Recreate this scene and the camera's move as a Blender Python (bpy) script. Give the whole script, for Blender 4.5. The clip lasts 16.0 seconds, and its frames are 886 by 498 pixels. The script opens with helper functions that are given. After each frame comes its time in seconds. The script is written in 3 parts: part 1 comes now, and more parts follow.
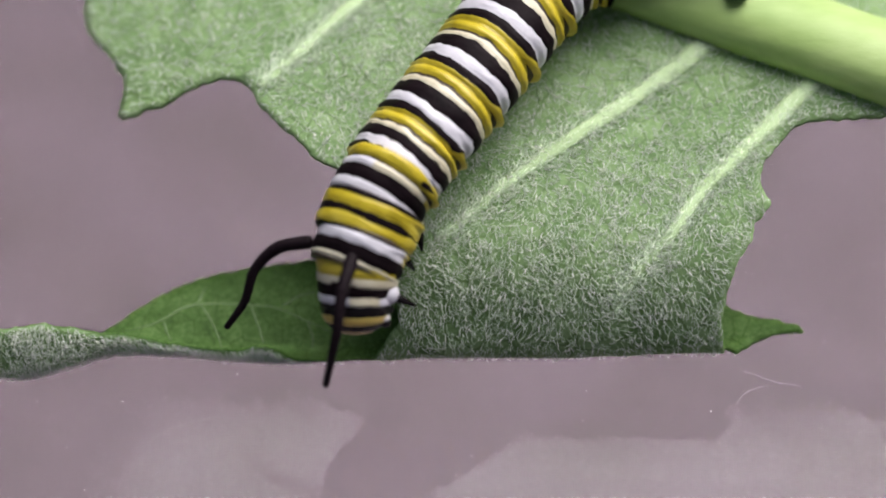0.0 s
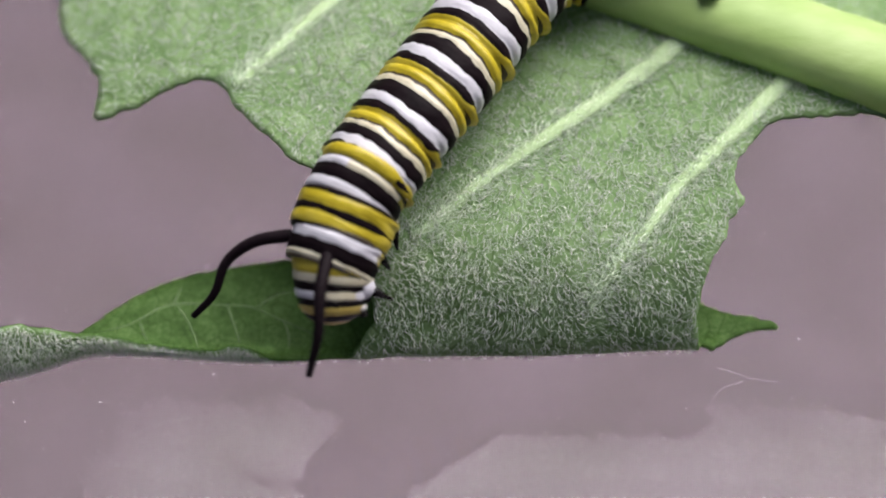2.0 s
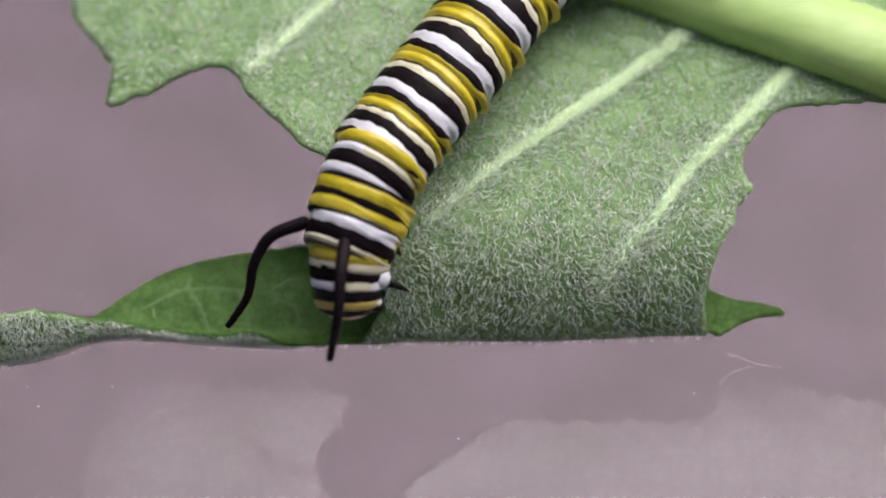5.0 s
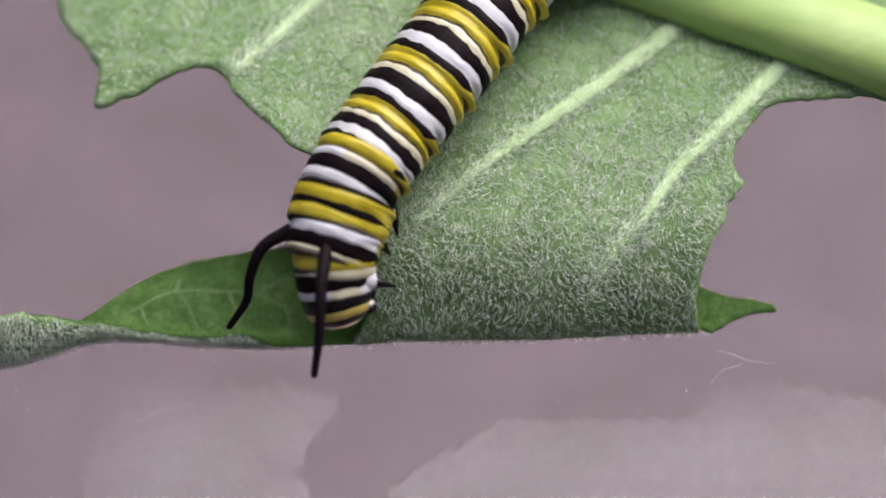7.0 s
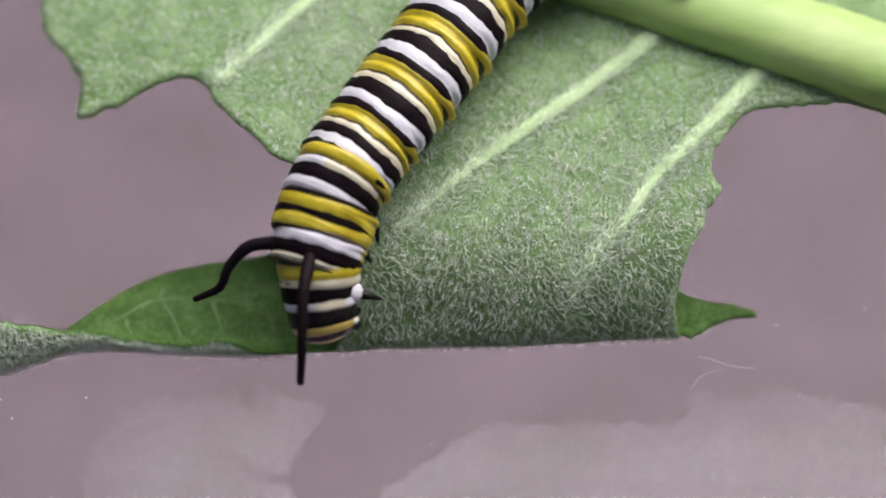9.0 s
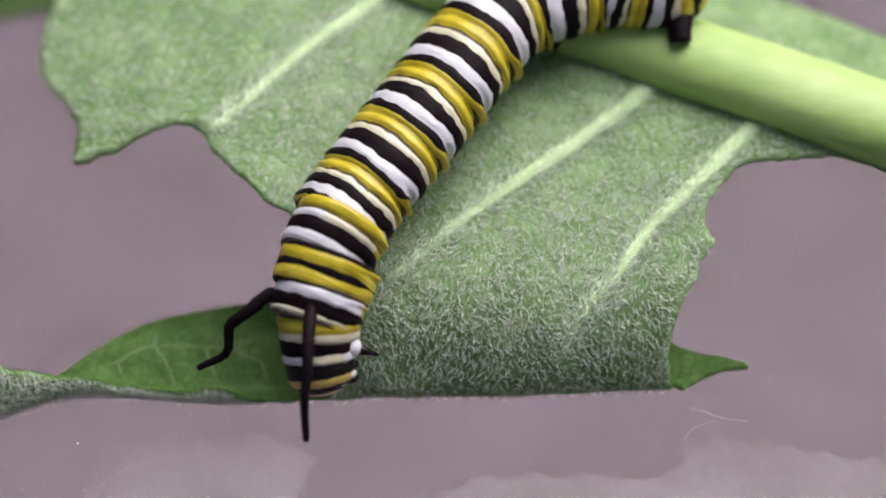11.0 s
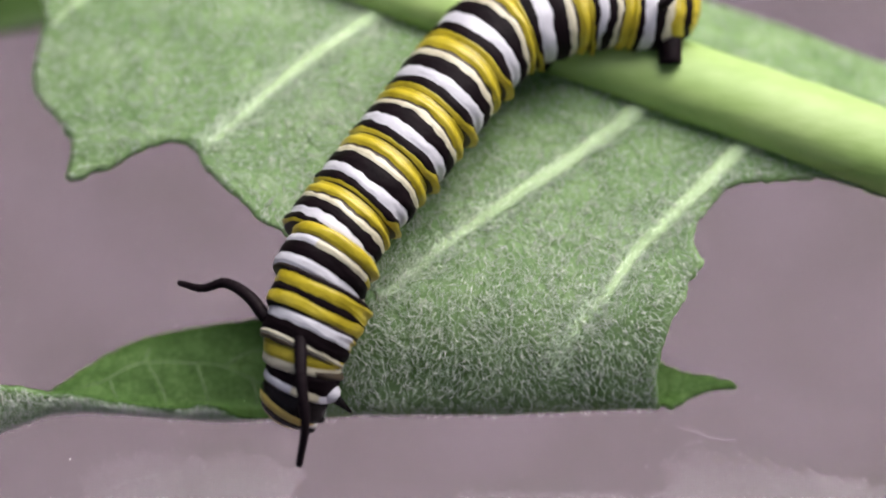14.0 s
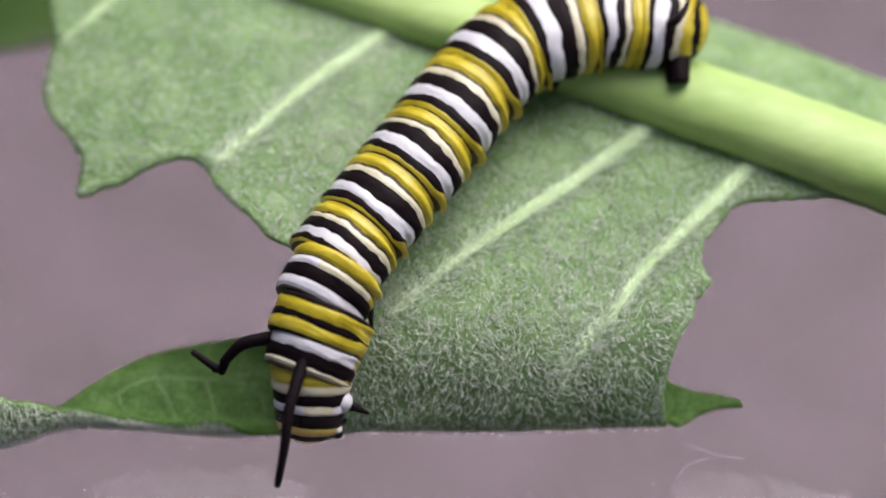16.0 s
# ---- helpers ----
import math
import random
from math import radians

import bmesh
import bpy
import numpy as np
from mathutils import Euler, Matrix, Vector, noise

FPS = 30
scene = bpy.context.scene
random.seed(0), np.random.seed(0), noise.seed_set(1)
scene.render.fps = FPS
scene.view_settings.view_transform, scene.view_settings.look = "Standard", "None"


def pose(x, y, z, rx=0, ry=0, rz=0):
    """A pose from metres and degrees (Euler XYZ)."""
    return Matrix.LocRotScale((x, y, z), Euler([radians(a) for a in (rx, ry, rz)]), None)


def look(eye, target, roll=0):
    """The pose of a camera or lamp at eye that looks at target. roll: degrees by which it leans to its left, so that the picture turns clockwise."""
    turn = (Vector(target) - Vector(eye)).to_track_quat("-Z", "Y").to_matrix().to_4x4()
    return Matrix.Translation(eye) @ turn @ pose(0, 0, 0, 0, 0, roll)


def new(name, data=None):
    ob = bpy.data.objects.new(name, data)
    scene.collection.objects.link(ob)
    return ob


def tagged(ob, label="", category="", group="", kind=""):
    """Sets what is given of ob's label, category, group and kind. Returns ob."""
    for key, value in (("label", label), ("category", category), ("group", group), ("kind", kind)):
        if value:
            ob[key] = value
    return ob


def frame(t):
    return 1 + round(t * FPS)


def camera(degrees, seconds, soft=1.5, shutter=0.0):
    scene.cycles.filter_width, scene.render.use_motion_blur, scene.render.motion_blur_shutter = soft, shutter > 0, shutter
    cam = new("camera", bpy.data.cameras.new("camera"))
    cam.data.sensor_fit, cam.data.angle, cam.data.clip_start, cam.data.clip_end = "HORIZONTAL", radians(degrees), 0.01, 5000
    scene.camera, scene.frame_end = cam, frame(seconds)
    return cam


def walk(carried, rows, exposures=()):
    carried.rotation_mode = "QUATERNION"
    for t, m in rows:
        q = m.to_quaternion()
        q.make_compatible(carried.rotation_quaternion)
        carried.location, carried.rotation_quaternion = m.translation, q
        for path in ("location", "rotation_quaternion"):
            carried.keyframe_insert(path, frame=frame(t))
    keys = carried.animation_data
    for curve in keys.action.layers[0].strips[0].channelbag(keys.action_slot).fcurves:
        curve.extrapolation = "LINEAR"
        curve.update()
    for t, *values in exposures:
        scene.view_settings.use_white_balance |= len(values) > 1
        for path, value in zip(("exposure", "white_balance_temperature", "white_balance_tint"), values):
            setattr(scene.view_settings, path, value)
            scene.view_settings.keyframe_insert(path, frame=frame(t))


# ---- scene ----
from mathutils import geometry

# Lengths below are in millimetres in the leaf's own plane: s to the side, r up the leaf, w out of it.
MM = 0.001
TILT = 45.0          # slope of the leaf
LIFT = 4.10          # height of the leaf plane's origin over the table
cam = camera(25.0, 16.0, soft=1.9)
walk(cam, [
    (0.0, pose(-0.000438, -0.095739, 0.099363, 48.3997, -0.2125, 0.8983)),
    (0.5, pose(-0.000477, -0.096137, 0.099790, 48.2547, -0.1124, 0.6905)),
    (1.0, pose(-0.000212, -0.096225, 0.099864, 48.5063, -0.2424, 0.6366)),
    (1.5, pose(-0.000157, -0.096042, 0.099880, 48.6437, -0.5402, 0.3886)),
    (2.0, pose(0.000165, -0.096070, 0.099384, 48.4528, -0.2728, 0.3407)),
    (2.5, pose(-0.000149, -0.095870, 0.099441, 48.2903, -0.3527, 0.2880)),
    (3.0, pose(-0.000106, -0.095808, 0.099157, 48.3751, -0.4083, 0.1586)),
    (3.2, pose(0.000071, -0.095981, 0.099409, 48.0305, 0.0317, 0.3099)),
    (5.3, pose(-0.000950, -0.097130, 0.100250, 48.0800, -0.5800, 0.2600)),
    (5.5, pose(-0.001034, -0.097233, 0.100320, 48.2676, -0.6284, 0.1151)),
    (6.0, pose(-0.000451, -0.097205, 0.099951, 48.8181, -0.6236, 0.2170)),
    (6.5, pose(-0.000633, -0.097074, 0.100082, 48.8086, -0.5459, 0.0746)),
    (7.0, pose(0.000000, -0.096401, 0.099769, 48.0000, -0.0000, 0.0000)),
    (7.5, pose(-0.000152, -0.097026, 0.100093, 48.4475, -0.0099, 0.3610)),
    (8.0, pose(0.000403, -0.096922, 0.099816, 48.4247, -0.2563, -0.0171)),
    (8.5, pose(0.000361, -0.097507, 0.099896, 48.4496, -0.1752, 0.0325)),
    (9.0, pose(0.001070, -0.097256, 0.100303, 48.2829, 0.1770, -0.3029)),
    (9.2, pose(0.001116, -0.097196, 0.099904, 48.9318, -0.0926, 0.0412)),
    (11.5, pose(0.000693, -0.097308, 0.101075, 49.5670, -0.6736, -0.1598)),
    (12.0, pose(0.000306, -0.096792, 0.101186, 49.6187, -1.0101, -0.1740)),
    (12.5, pose(0.000365, -0.096799, 0.101245, 49.7876, -0.9431, 0.0123)),
    (13.0, pose(-0.000169, -0.097365, 0.101810, 49.8585, -1.0193, 0.0176)),
    (13.5, pose(0.000601, -0.097646, 0.101502, 49.8705, -0.9711, 0.0038)),
    (14.0, pose(0.000345, -0.097637, 0.101922, 49.8415, -1.0172, -0.2170)),
    (14.5, pose(0.000560, -0.097465, 0.101298, 49.8065, -0.7975, -0.3515)),
    (15.0, pose(0.000001, -0.097628, 0.101908, 50.2958, -1.1163, -0.1018)),
    (15.5, pose(0.000293, -0.097174, 0.101683, 50.1505, -1.1239, -0.1316)),
    (16.0, pose(-0.000011, -0.097978, 0.102306, 50.3062, -1.1280, -0.0005)),
])
cam.data.dof.use_dof = True
cam.data.dof.focus_distance = 0.1366
cam.data.dof.aperture_fstop = 14.5

# ---- light ----
SUN_DIR = Vector((0.38, 0.44, 1.0)).normalized()
world = bpy.data.worlds.new("sky")
scene.world = world
world.use_nodes = True
wn = world.node_tree
sky = wn.nodes.new("ShaderNodeTexSky")
sky.sky_type = "NISHITA"
sky.sun_disc = False
sky.sun_elevation = math.asin(SUN_DIR.z)
sky.sun_rotation = math.atan2(SUN_DIR.x, SUN_DIR.y)
sky.air_density, sky.dust_density, sky.ozone_density = 0.6, 8.0, 0.0
wn.links.new(sky.outputs[0], wn.nodes["Background"].inputs[0])
wn.nodes["Background"].inputs[1].default_value = 0.07
sun_data = bpy.data.lights.new("sun", "SUN")
sun_data.energy, sun_data.angle, sun_data.color = 4.0, radians(67), (0.98, 0.968, 1.0)
sun = new("sun", sun_data)
sun.matrix_world = look(SUN_DIR * 2, (0, 0, 0))
scene.view_settings.exposure = 0.43


# ---- materials ----
def mat(name, colours, scale, rough=0.5, bump=0.0, bump_scale=None, spec=0.5, detail=5.0, translucent=0.0, veins=None, coat=0.0, stretch=(1, 1, 1), fine=0.25, island=False):
    """Two scales of noise between colours (darkest first); scale in 1/mm; bump in mm."""
    m = bpy.data.materials.new(name)
    m.use_nodes = True
    nt = m.node_tree
    n, l = nt.nodes, nt.links
    p = n["Principled BSDF"]
    tc = n.new("ShaderNodeTexCoord")
    mp = n.new("ShaderNodeMapping")
    mp.inputs["Scale"].default_value = [1000 * k for k in stretch]
    l.new(tc.outputs["Object"], mp.inputs[0])
    n1 = n.new("ShaderNodeTexNoise")
    n1.inputs["Scale"].default_value, n1.inputs["Detail"].default_value = scale, detail
    n2 = n.new("ShaderNodeTexNoise")
    n2.inputs["Scale"].default_value, n2.inputs["Detail"].default_value = scale * 9, 3
    l.new(mp.outputs[0], n1.inputs[0])
    l.new(mp.outputs[0], n2.inputs[0])
    mx = n.new("ShaderNodeMix")
    mx.inputs[0].default_value = fine
    l.new(n1.outputs[0], mx.inputs[2])
    l.new(n2.outputs[0], mx.inputs[3])
    rp = n.new("ShaderNodeValToRGB")
    e = rp.color_ramp.elements
    e[0].position, e[1].position = 0.32, 0.68
    e[0].color, e[1].color = (*colours[0], 1), (*colours[-1], 1)
    for i, c in enumerate(colours[1:-1]):
        k = e.new(0.32 + 0.36 * (i + 1) / (len(colours) - 1))
        k.color = (*c, 1)
    if island:
        gm = n.new("ShaderNodeNewGeometry")
        l.new(gm.outputs["Random Per Island"], rp.inputs[0])
    else:
        l.new(mx.outputs[0], rp.inputs[0])
    colour = rp.outputs[0]
    height = n2.outputs[0]
    if veins:
        vc, vs, width = veins
        vo = n.new("ShaderNodeTexVoronoi")
        vo.feature = "DISTANCE_TO_EDGE"
        vo.inputs["Scale"].default_value = vs
        wp = n.new("ShaderNodeMix")
        wp.data_type = "VECTOR"
        wp.inputs[0].default_value = 0.12
        l.new(mp.outputs[0], wp.inputs[4])
        l.new(n1.outputs["Color"], wp.inputs[5])
        l.new(wp.outputs[1], vo.inputs[0])
        vr = n.new("ShaderNodeMapRange")
        vr.inputs[1].default_value, vr.inputs[2].default_value = 0.0, width
        vr.inputs[3].default_value, vr.inputs[4].default_value = 1.0, 0.0
        l.new(vo.outputs["Distance"], vr.inputs[0])
        mc = n.new("ShaderNodeMix")
        mc.data_type = "RGBA"
        l.new(vr.outputs[0], mc.inputs[0])
        l.new(colour, mc.inputs[6])
        mc.inputs[7].default_value = (*vc, 1)
        colour = mc.outputs[2]
        height = vo.outputs["Distance"]
    l.new(colour, p.inputs["Base Color"])
    p.inputs["Roughness"].default_value = rough
    p.inputs["Specular IOR Level"].default_value = spec
    p.inputs["Coat Weight"].default_value = coat
    if bump:
        b = n.new("ShaderNodeBump")
        b.inputs["Distance"].default_value = bump * MM
        if bump_scale:
            n3 = n.new("ShaderNodeTexNoise")
            n3.inputs["Scale"].default_value, n3.inputs["Detail"].default_value = bump_scale, 3
            l.new(mp.outputs[0], n3.inputs[0])
            height = n3.outputs[0]
        l.new(height, b.inputs["Height"])
        l.new(b.outputs[0], p.inputs["Normal"])
    if translucent:
        tr = n.new("ShaderNodeBsdfTranslucent")
        hs = n.new("ShaderNodeHueSaturation")
        hs.inputs["Value"].default_value = 1.0 if island else 2.2
        l.new(colour, hs.inputs["Color"])
        l.new(hs.outputs[0], tr.inputs[0])
        ms = n.new("ShaderNodeMixShader")
        ms.inputs[0].default_value = translucent
        l.new(p.outputs[0], ms.inputs[1])
        l.new(tr.outputs[0], ms.inputs[2])
        l.new(ms.outputs[0], n["Material Output"].inputs[0])
    return m


M_TABLE = mat("glossy_mauve_laminate", [(0.067, 0.0525, 0.0565), (0.082, 0.063, 0.0725), (0.092, 0.0705, 0.085)], 0.045, rough=0.6, spec=0.2, bump=0.1, bump_scale=0.2)
M_GROUND = mat("grey_paving", [(0.18, 0.17, 0.17), (0.3, 0.29, 0.28)], 0.01, rough=0.9)
M_UNDER = mat("downy_leaf_underside", [(0.125, 0.222, 0.08), (0.22, 0.345, 0.145), (0.335, 0.475, 0.23)], 0.35, fine=0.4, rough=0.75, bump=0.045, translucent=0.14, veins=((0.13, 0.215, 0.075), 0.62, 0.055), spec=0.25)
M_UPPER = mat("smooth_leaf_upper_side", [(0.046, 0.098, 0.022), (0.095, 0.182, 0.046), (0.165, 0.27, 0.088)], 0.4, rough=0.55, bump=0.16, fine=0.45, translucent=0.40, veins=((0.058, 0.118, 0.026), 0.7, 0.04), spec=0.12)
M_DARK = mat("dark_glossy_leaf", [(0.012, 0.030, 0.004), (0.024, 0.052, 0.008), (0.036, 0.072, 0.012)], 0.15, rough=0.5, spec=0.2, bump=0.05)
M_HAIR = mat("white_leaf_hair", [(0.64, 0.77, 0.56), (0.93, 0.98, 0.88), (1.0, 1.0, 0.98)], 0.5, rough=0.25, translucent=0.14, island=True)
M_FUZZ = mat("pale_vein_fuzz", [(0.62, 0.78, 0.52), (0.86, 0.96, 0.78)], 0.5, rough=0.4, translucent=0.14, island=True)
M_RIB = mat("pale_green_midrib", [(0.26, 0.41, 0.10), (0.37, 0.53, 0.165), (0.50, 0.65, 0.26)], 0.10, rough=0.55, bump=0.05, bump_scale=1.6, stretch=(0.4, 1, 1), translucent=0.1)
M_VEIN = mat("pale_side_vein", [(0.34, 0.48, 0.22), (0.46, 0.61, 0.33)], 0.5, rough=0.6, bump=0.04)
M_FLAPVEIN = mat("thin_pale_vein", [(0.10, 0.18, 0.052), (0.145, 0.235, 0.08)], 0.5, rough=0.5)
M_BLACK = mat("black_skin", [(0.005, 0.003, 0.004), (0.011, 0.006, 0.008)], 0.8, spec=0.06, rough=0.5, bump=0.03, bump_scale=3.0)
M_WHITE = mat("white_skin", [(0.53, 0.51, 0.565), (0.69, 0.67, 0.72)], 0.5, rough=0.36, bump=0.03, bump_scale=2.0)
M_CREAM = mat("cream_skin", [(0.48, 0.43, 0.30), (0.66, 0.61, 0.47)], 0.5, rough=0.36, bump=0.03, bump_scale=2.0)
M_YELLOW = mat("yellow_skin", [(0.37, 0.285, 0.010), (0.49, 0.385, 0.018), (0.60, 0.48, 0.05)], 0.5, rough=0.36, bump=0.04, bump_scale=2.2)
M_LINE = mat("dark_crease_skin", [(0.025, 0.015, 0.010), (0.055, 0.036, 0.018)], 0.8, rough=0.5)
M_TENT = mat("velvety_black_tentacle", [(0.006, 0.003, 0.005), (0.012, 0.007, 0.009)], 1.2, spec=0.09, rough=0.55, bump=0.03, bump_scale=5.0)
M_HEAD = mat("glossy_black_head_shell", [(0.005, 0.0035, 0.004), (0.010, 0.007, 0.007)], 0.8, spec=0.22, rough=0.18, bump=0.01, bump_scale=4.0)
M_HEADY = mat("yellow_head_band", [(0.45, 0.33, 0.06), (0.62, 0.48, 0.14)], 0.8, rough=0.3)
M_MOUTH = mat("pale_horn_mouthpart", [(0.45, 0.42, 0.38), (0.75, 0.72, 0.68)], 1.0, rough=0.15, spec=0.8)
SKIN = [M_BLACK, M_WHITE, M_CREAM, M_YELLOW, M_LINE, M_HEAD, M_HEADY]
K, Wh, C, Y, D, HB, HY = range(7)


# ---- mesh helpers ----
EYE = Vector((0.0, -0.5, 135.8))


def recede(v):
    """The leaf leans back harder above its fold and towards its torn side: the whole plan, body included, follows it."""
    r, s = v.y, v.x
    e = 0.36 * (max(r - 4.0, 0.0) ** 2 / 12 if r < 10 else r - 7.0) + 0.012 * max(-8.0 - s, 0.0) ** 2 * smoothstep((r - 3.0) / 8.0)
    return EYE + (v - EYE) * (1 + e / EYE.z)


def mesh_of(name, verts, faces, mats, slots=None, smooth=True, leaning=False):
    if leaning:
        verts = [recede(Vector(v)) for v in verts]
    me = bpy.data.meshes.new(name)
    me.from_pydata([tuple(c * MM for c in v) for v in verts], [], faces)
    for m in mats:
        me.materials.append(m)
    if slots is not None:
        me.polygons.foreach_set("material_index", slots)
    me.polygons.foreach_set("use_smooth", [smooth] * len(me.polygons))
    me.update()
    return me


def part(name, me, parent, label=""):
    ob = new(name, me)
    ob.parent = parent
    return tagged(ob, label) if label else ob


def spline(pts, n):
    """n points at even arc length on a smooth curve through pts."""
    p = [Vector(q) for q in pts]
    p = [p[0] * 2 - p[1]] + p + [p[-1] * 2 - p[-2]]
    dense = []
    for i in range(1, len(p) - 2):
        for k in range(24):
            t = k / 24
            a, b, c, d = p[i - 1], p[i], p[i + 1], p[i + 2]
            dense.append(0.5 * ((2 * b) + (c - a) * t + (2 * a - 5 * b + 4 * c - d) * t * t + (3 * b - a - 3 * c + d) * t ** 3))
    dense.append(p[-2])
    acc = [0.0]
    for a, b in zip(dense, dense[1:]):
        acc.append(acc[-1] + (b - a).length)
    out, j = [], 0
    for i in range(n):
        want = acc[-1] * i / (n - 1)
        while j < len(acc) - 2 and acc[j + 1] < want:
            j += 1
        f = (want - acc[j]) / max(acc[j + 1] - acc[j], 1e-9)
        out.append(dense[j].lerp(dense[j + 1], min(max(f, 0), 1)))
    return out


def tube(pts, radii, sides=12, up=Vector((0, 0, 1)), flat=1.0, rough=0.0):
    """Verts and faces of a closed tube along pts."""
    verts, faces = [], []
    n = len(pts)
    for i, c in enumerate(pts):
        t = (pts[min(i + 1, n - 1)] - pts[max(i - 1, 0)]).normalized()
        x = t.cross(up).normalized()
        y = x.cross(t)
        for k in range(sides):
            a = 2 * math.pi * k / sides
            r = radii[i] * (1 + rough * noise.noise(c * 1.1 + Vector((k * 0.9, 0, 3))))
            verts.append(c + x * (r * math.cos(a)) + y * (r * flat * math.sin(a)))
    for i in range(n - 1):
        for k in range(sides):
            a, b = i * sides + k, i * sides + (k + 1) % sides
            faces.append((a, b, b + sides, a + sides))
    faces.append(tuple(range(sides - 1, -1, -1)))
    faces.append(tuple((n - 1) * sides + k for k in range(sides)))
    return verts, faces


def smoothstep(x):
    x = min(max(x, 0.0), 1.0)
    return x * x * (3 - 2 * x)


# ---- table and ground ----
def box(name, x0, y0, z0, x1, y1, z1, m, bevel=0.0):
    bm = bmesh.new()
    bmesh.ops.create_cube(bm, size=1)
    for v in bm.verts:
        v.co = Vector((x0 + (v.co.x + 0.5) * (x1 - x0), y0 + (v.co.y + 0.5) * (y1 - y0), z0 + (v.co.z + 0.5) * (z1 - z0)))
    if bevel:
        bmesh.ops.bevel(bm, geom=list(bm.edges), offset=bevel, segments=3, affect="EDGES")
    me = bpy.data.meshes.new(name)
    bm.to_mesh(me)
    bm.free()
    me.materials.append(m)
    return me


ground = tagged(new("ground", box("ground", -40, -40, -0.84, 40, 40, -0.78, M_GROUND)), "plain grey paving under the table", "ground", kind="structure")
table = tagged(new("tabletop", box("tabletop", -0.9, -0.6, -0.138, 0.9, 1.1, -0.110, M_TABLE, 0.004)), "plain mauve-grey tabletop under a clear tray", "table", kind="structure")

# Added out of view: hides the low sky from the tray's reflections.
M_BLOCKER = mat("dull_brown_blocker", [(0.14, 0.122, 0.108), (0.20, 0.176, 0.158)], 0.004, rough=0.95, bump=2.0, bump_scale=0.02)
tagged(new("reflection_blocker", box("reflection_blocker", -4.0, 1.6, -0.78, 4.0, 1.8, 1.69, M_BLOCKER)), "unseen dull brown slab added to darken the tray's reflections", "wall", kind="structure")


def clear_plastic():
    m = bpy.data.materials.new("clear_plastic")
    m.use_nodes = True
    nt = m.node_tree
    p = nt.nodes["Principled BSDF"]
    p.inputs["Transmission Weight"].default_value, p.inputs["IOR"].default_value, p.inputs["Roughness"].default_value = 1.0, 1.15, 0.05
    p.inputs["Base Color"].default_value = (0.98, 0.975, 0.98, 1)
    tc, mp, ns, bp = (nt.nodes.new(k) for k in ("ShaderNodeTexCoord", "ShaderNodeMapping", "ShaderNodeTexNoise", "ShaderNodeBump"))
    mp.inputs["Scale"].default_value = (1000, 1000, 1000)
    ns.inputs["Scale"].default_value, ns.inputs["Detail"].default_value = 0.10, 4
    bp.inputs["Distance"].default_value = 0.035 * MM
    nt.links.new(tc.outputs["Object"], mp.inputs[0])
    nt.links.new(mp.outputs[0], ns.inputs[0])
    nt.links.new(ns.outputs[0], bp.inputs["Height"])
    nt.links.new(bp.outputs[0], p.inputs["Normal"])
    return m


M_CLEAR = clear_plastic()
tray = tagged(new("plastic_tray"), "upturned clear plastic tray with a glossy flat top", "tray")
tray.matrix_world = pose(0, 0.1, -0.110)
for name, dims in (("top_panel", (-0.35, -0.35, 0.1096, 0.35, 0.35, 0.110)), ("side_wall", (-0.35, -0.35, 0.0, -0.348, 0.35, 0.1094)), ("side_wall", (0.348, -0.35, 0.0, 0.35, 0.35, 0.1094)),
                   ("side_wall", (-0.3475, -0.35, 0.0, 0.3475, -0.348, 0.1094)), ("side_wall", (-0.3475, 0.348, 0.0, 0.3475, 0.35, 0.1094))):
    panel = part(name, box(name, *dims, M_CLEAR), tray)
    panel.visible_shadow = False

rng = random.Random(3)
dv, dfc = [], []
for _ in range(150):
    x, y, r = rng.uniform(-45, 45), rng.uniform(-26, 60), rng.uniform(0.02, 0.055)
    k = len(dv)
    dv += [(x - r, y, 0.0), (x, y - r * 0.7, 0.0), (x + r * rng.uniform(1, 2.5), y, 0.0), (x, y + r * 0.8, 0.0), (x, y, r * 1.2)]
    dfc += [(k, k + 1, k + 4), (k + 1, k + 2, k + 4), (k + 2, k + 3, k + 4), (k + 3, k, k + 4)]
M_DUST = mat("pale_dust", [(0.6, 0.58, 0.58), (0.85, 0.83, 0.83)], 0.5, rough=0.6)
dust = tagged(new("dust_specks", mesh_of("dust_specks", dv, dfc, [M_DUST])), "tiny pale dust specks on the clear tray", "dust", kind="stuff")

M_SILK = mat("pale_silk", [(0.30, 0.28, 0.30), (0.42, 0.40, 0.42)], 0.5, rough=0.5, translucent=0.3)
for pts in ([(-21.6, -4.2, 0.04), (-20.4, -2.9, 0.06), (-18.9, -2.1, 0.05), (-17.2, -1.5, 0.03)], [(19.4, 3.6, 0.04), (20.4, 3.2, 0.10), (21.6, 2.6, 0.06), (23.4, 2.3, 0.04)], [(18.6, 0.4, 0.04), (19.5, 1.6, 0.08), (21.0, 2.3, 0.05)]):
    strand = tagged(new("silk_strand", mesh_of("silk_strand", *tube(spline([Vector(p) for p in pts], 30), [0.008] * 30, 6), [M_SILK])), "thin pale silk strand lying on the clear tray", "silk strand", "silk strands on the tray")

# ---- the folded leaf ----
RHO = 2.6            # radius of the fold
PHI = radians(124)   # how far the fold turns
BEND = 0.018        # curvature of the blade


def lerp_table(x, rows):
    for (a, u), (b, v) in zip(rows, rows[1:]):
        if x <= b:
            return u + (v - u) * smoothstep((x - a) / (b - a))
    return rows[-1][1]


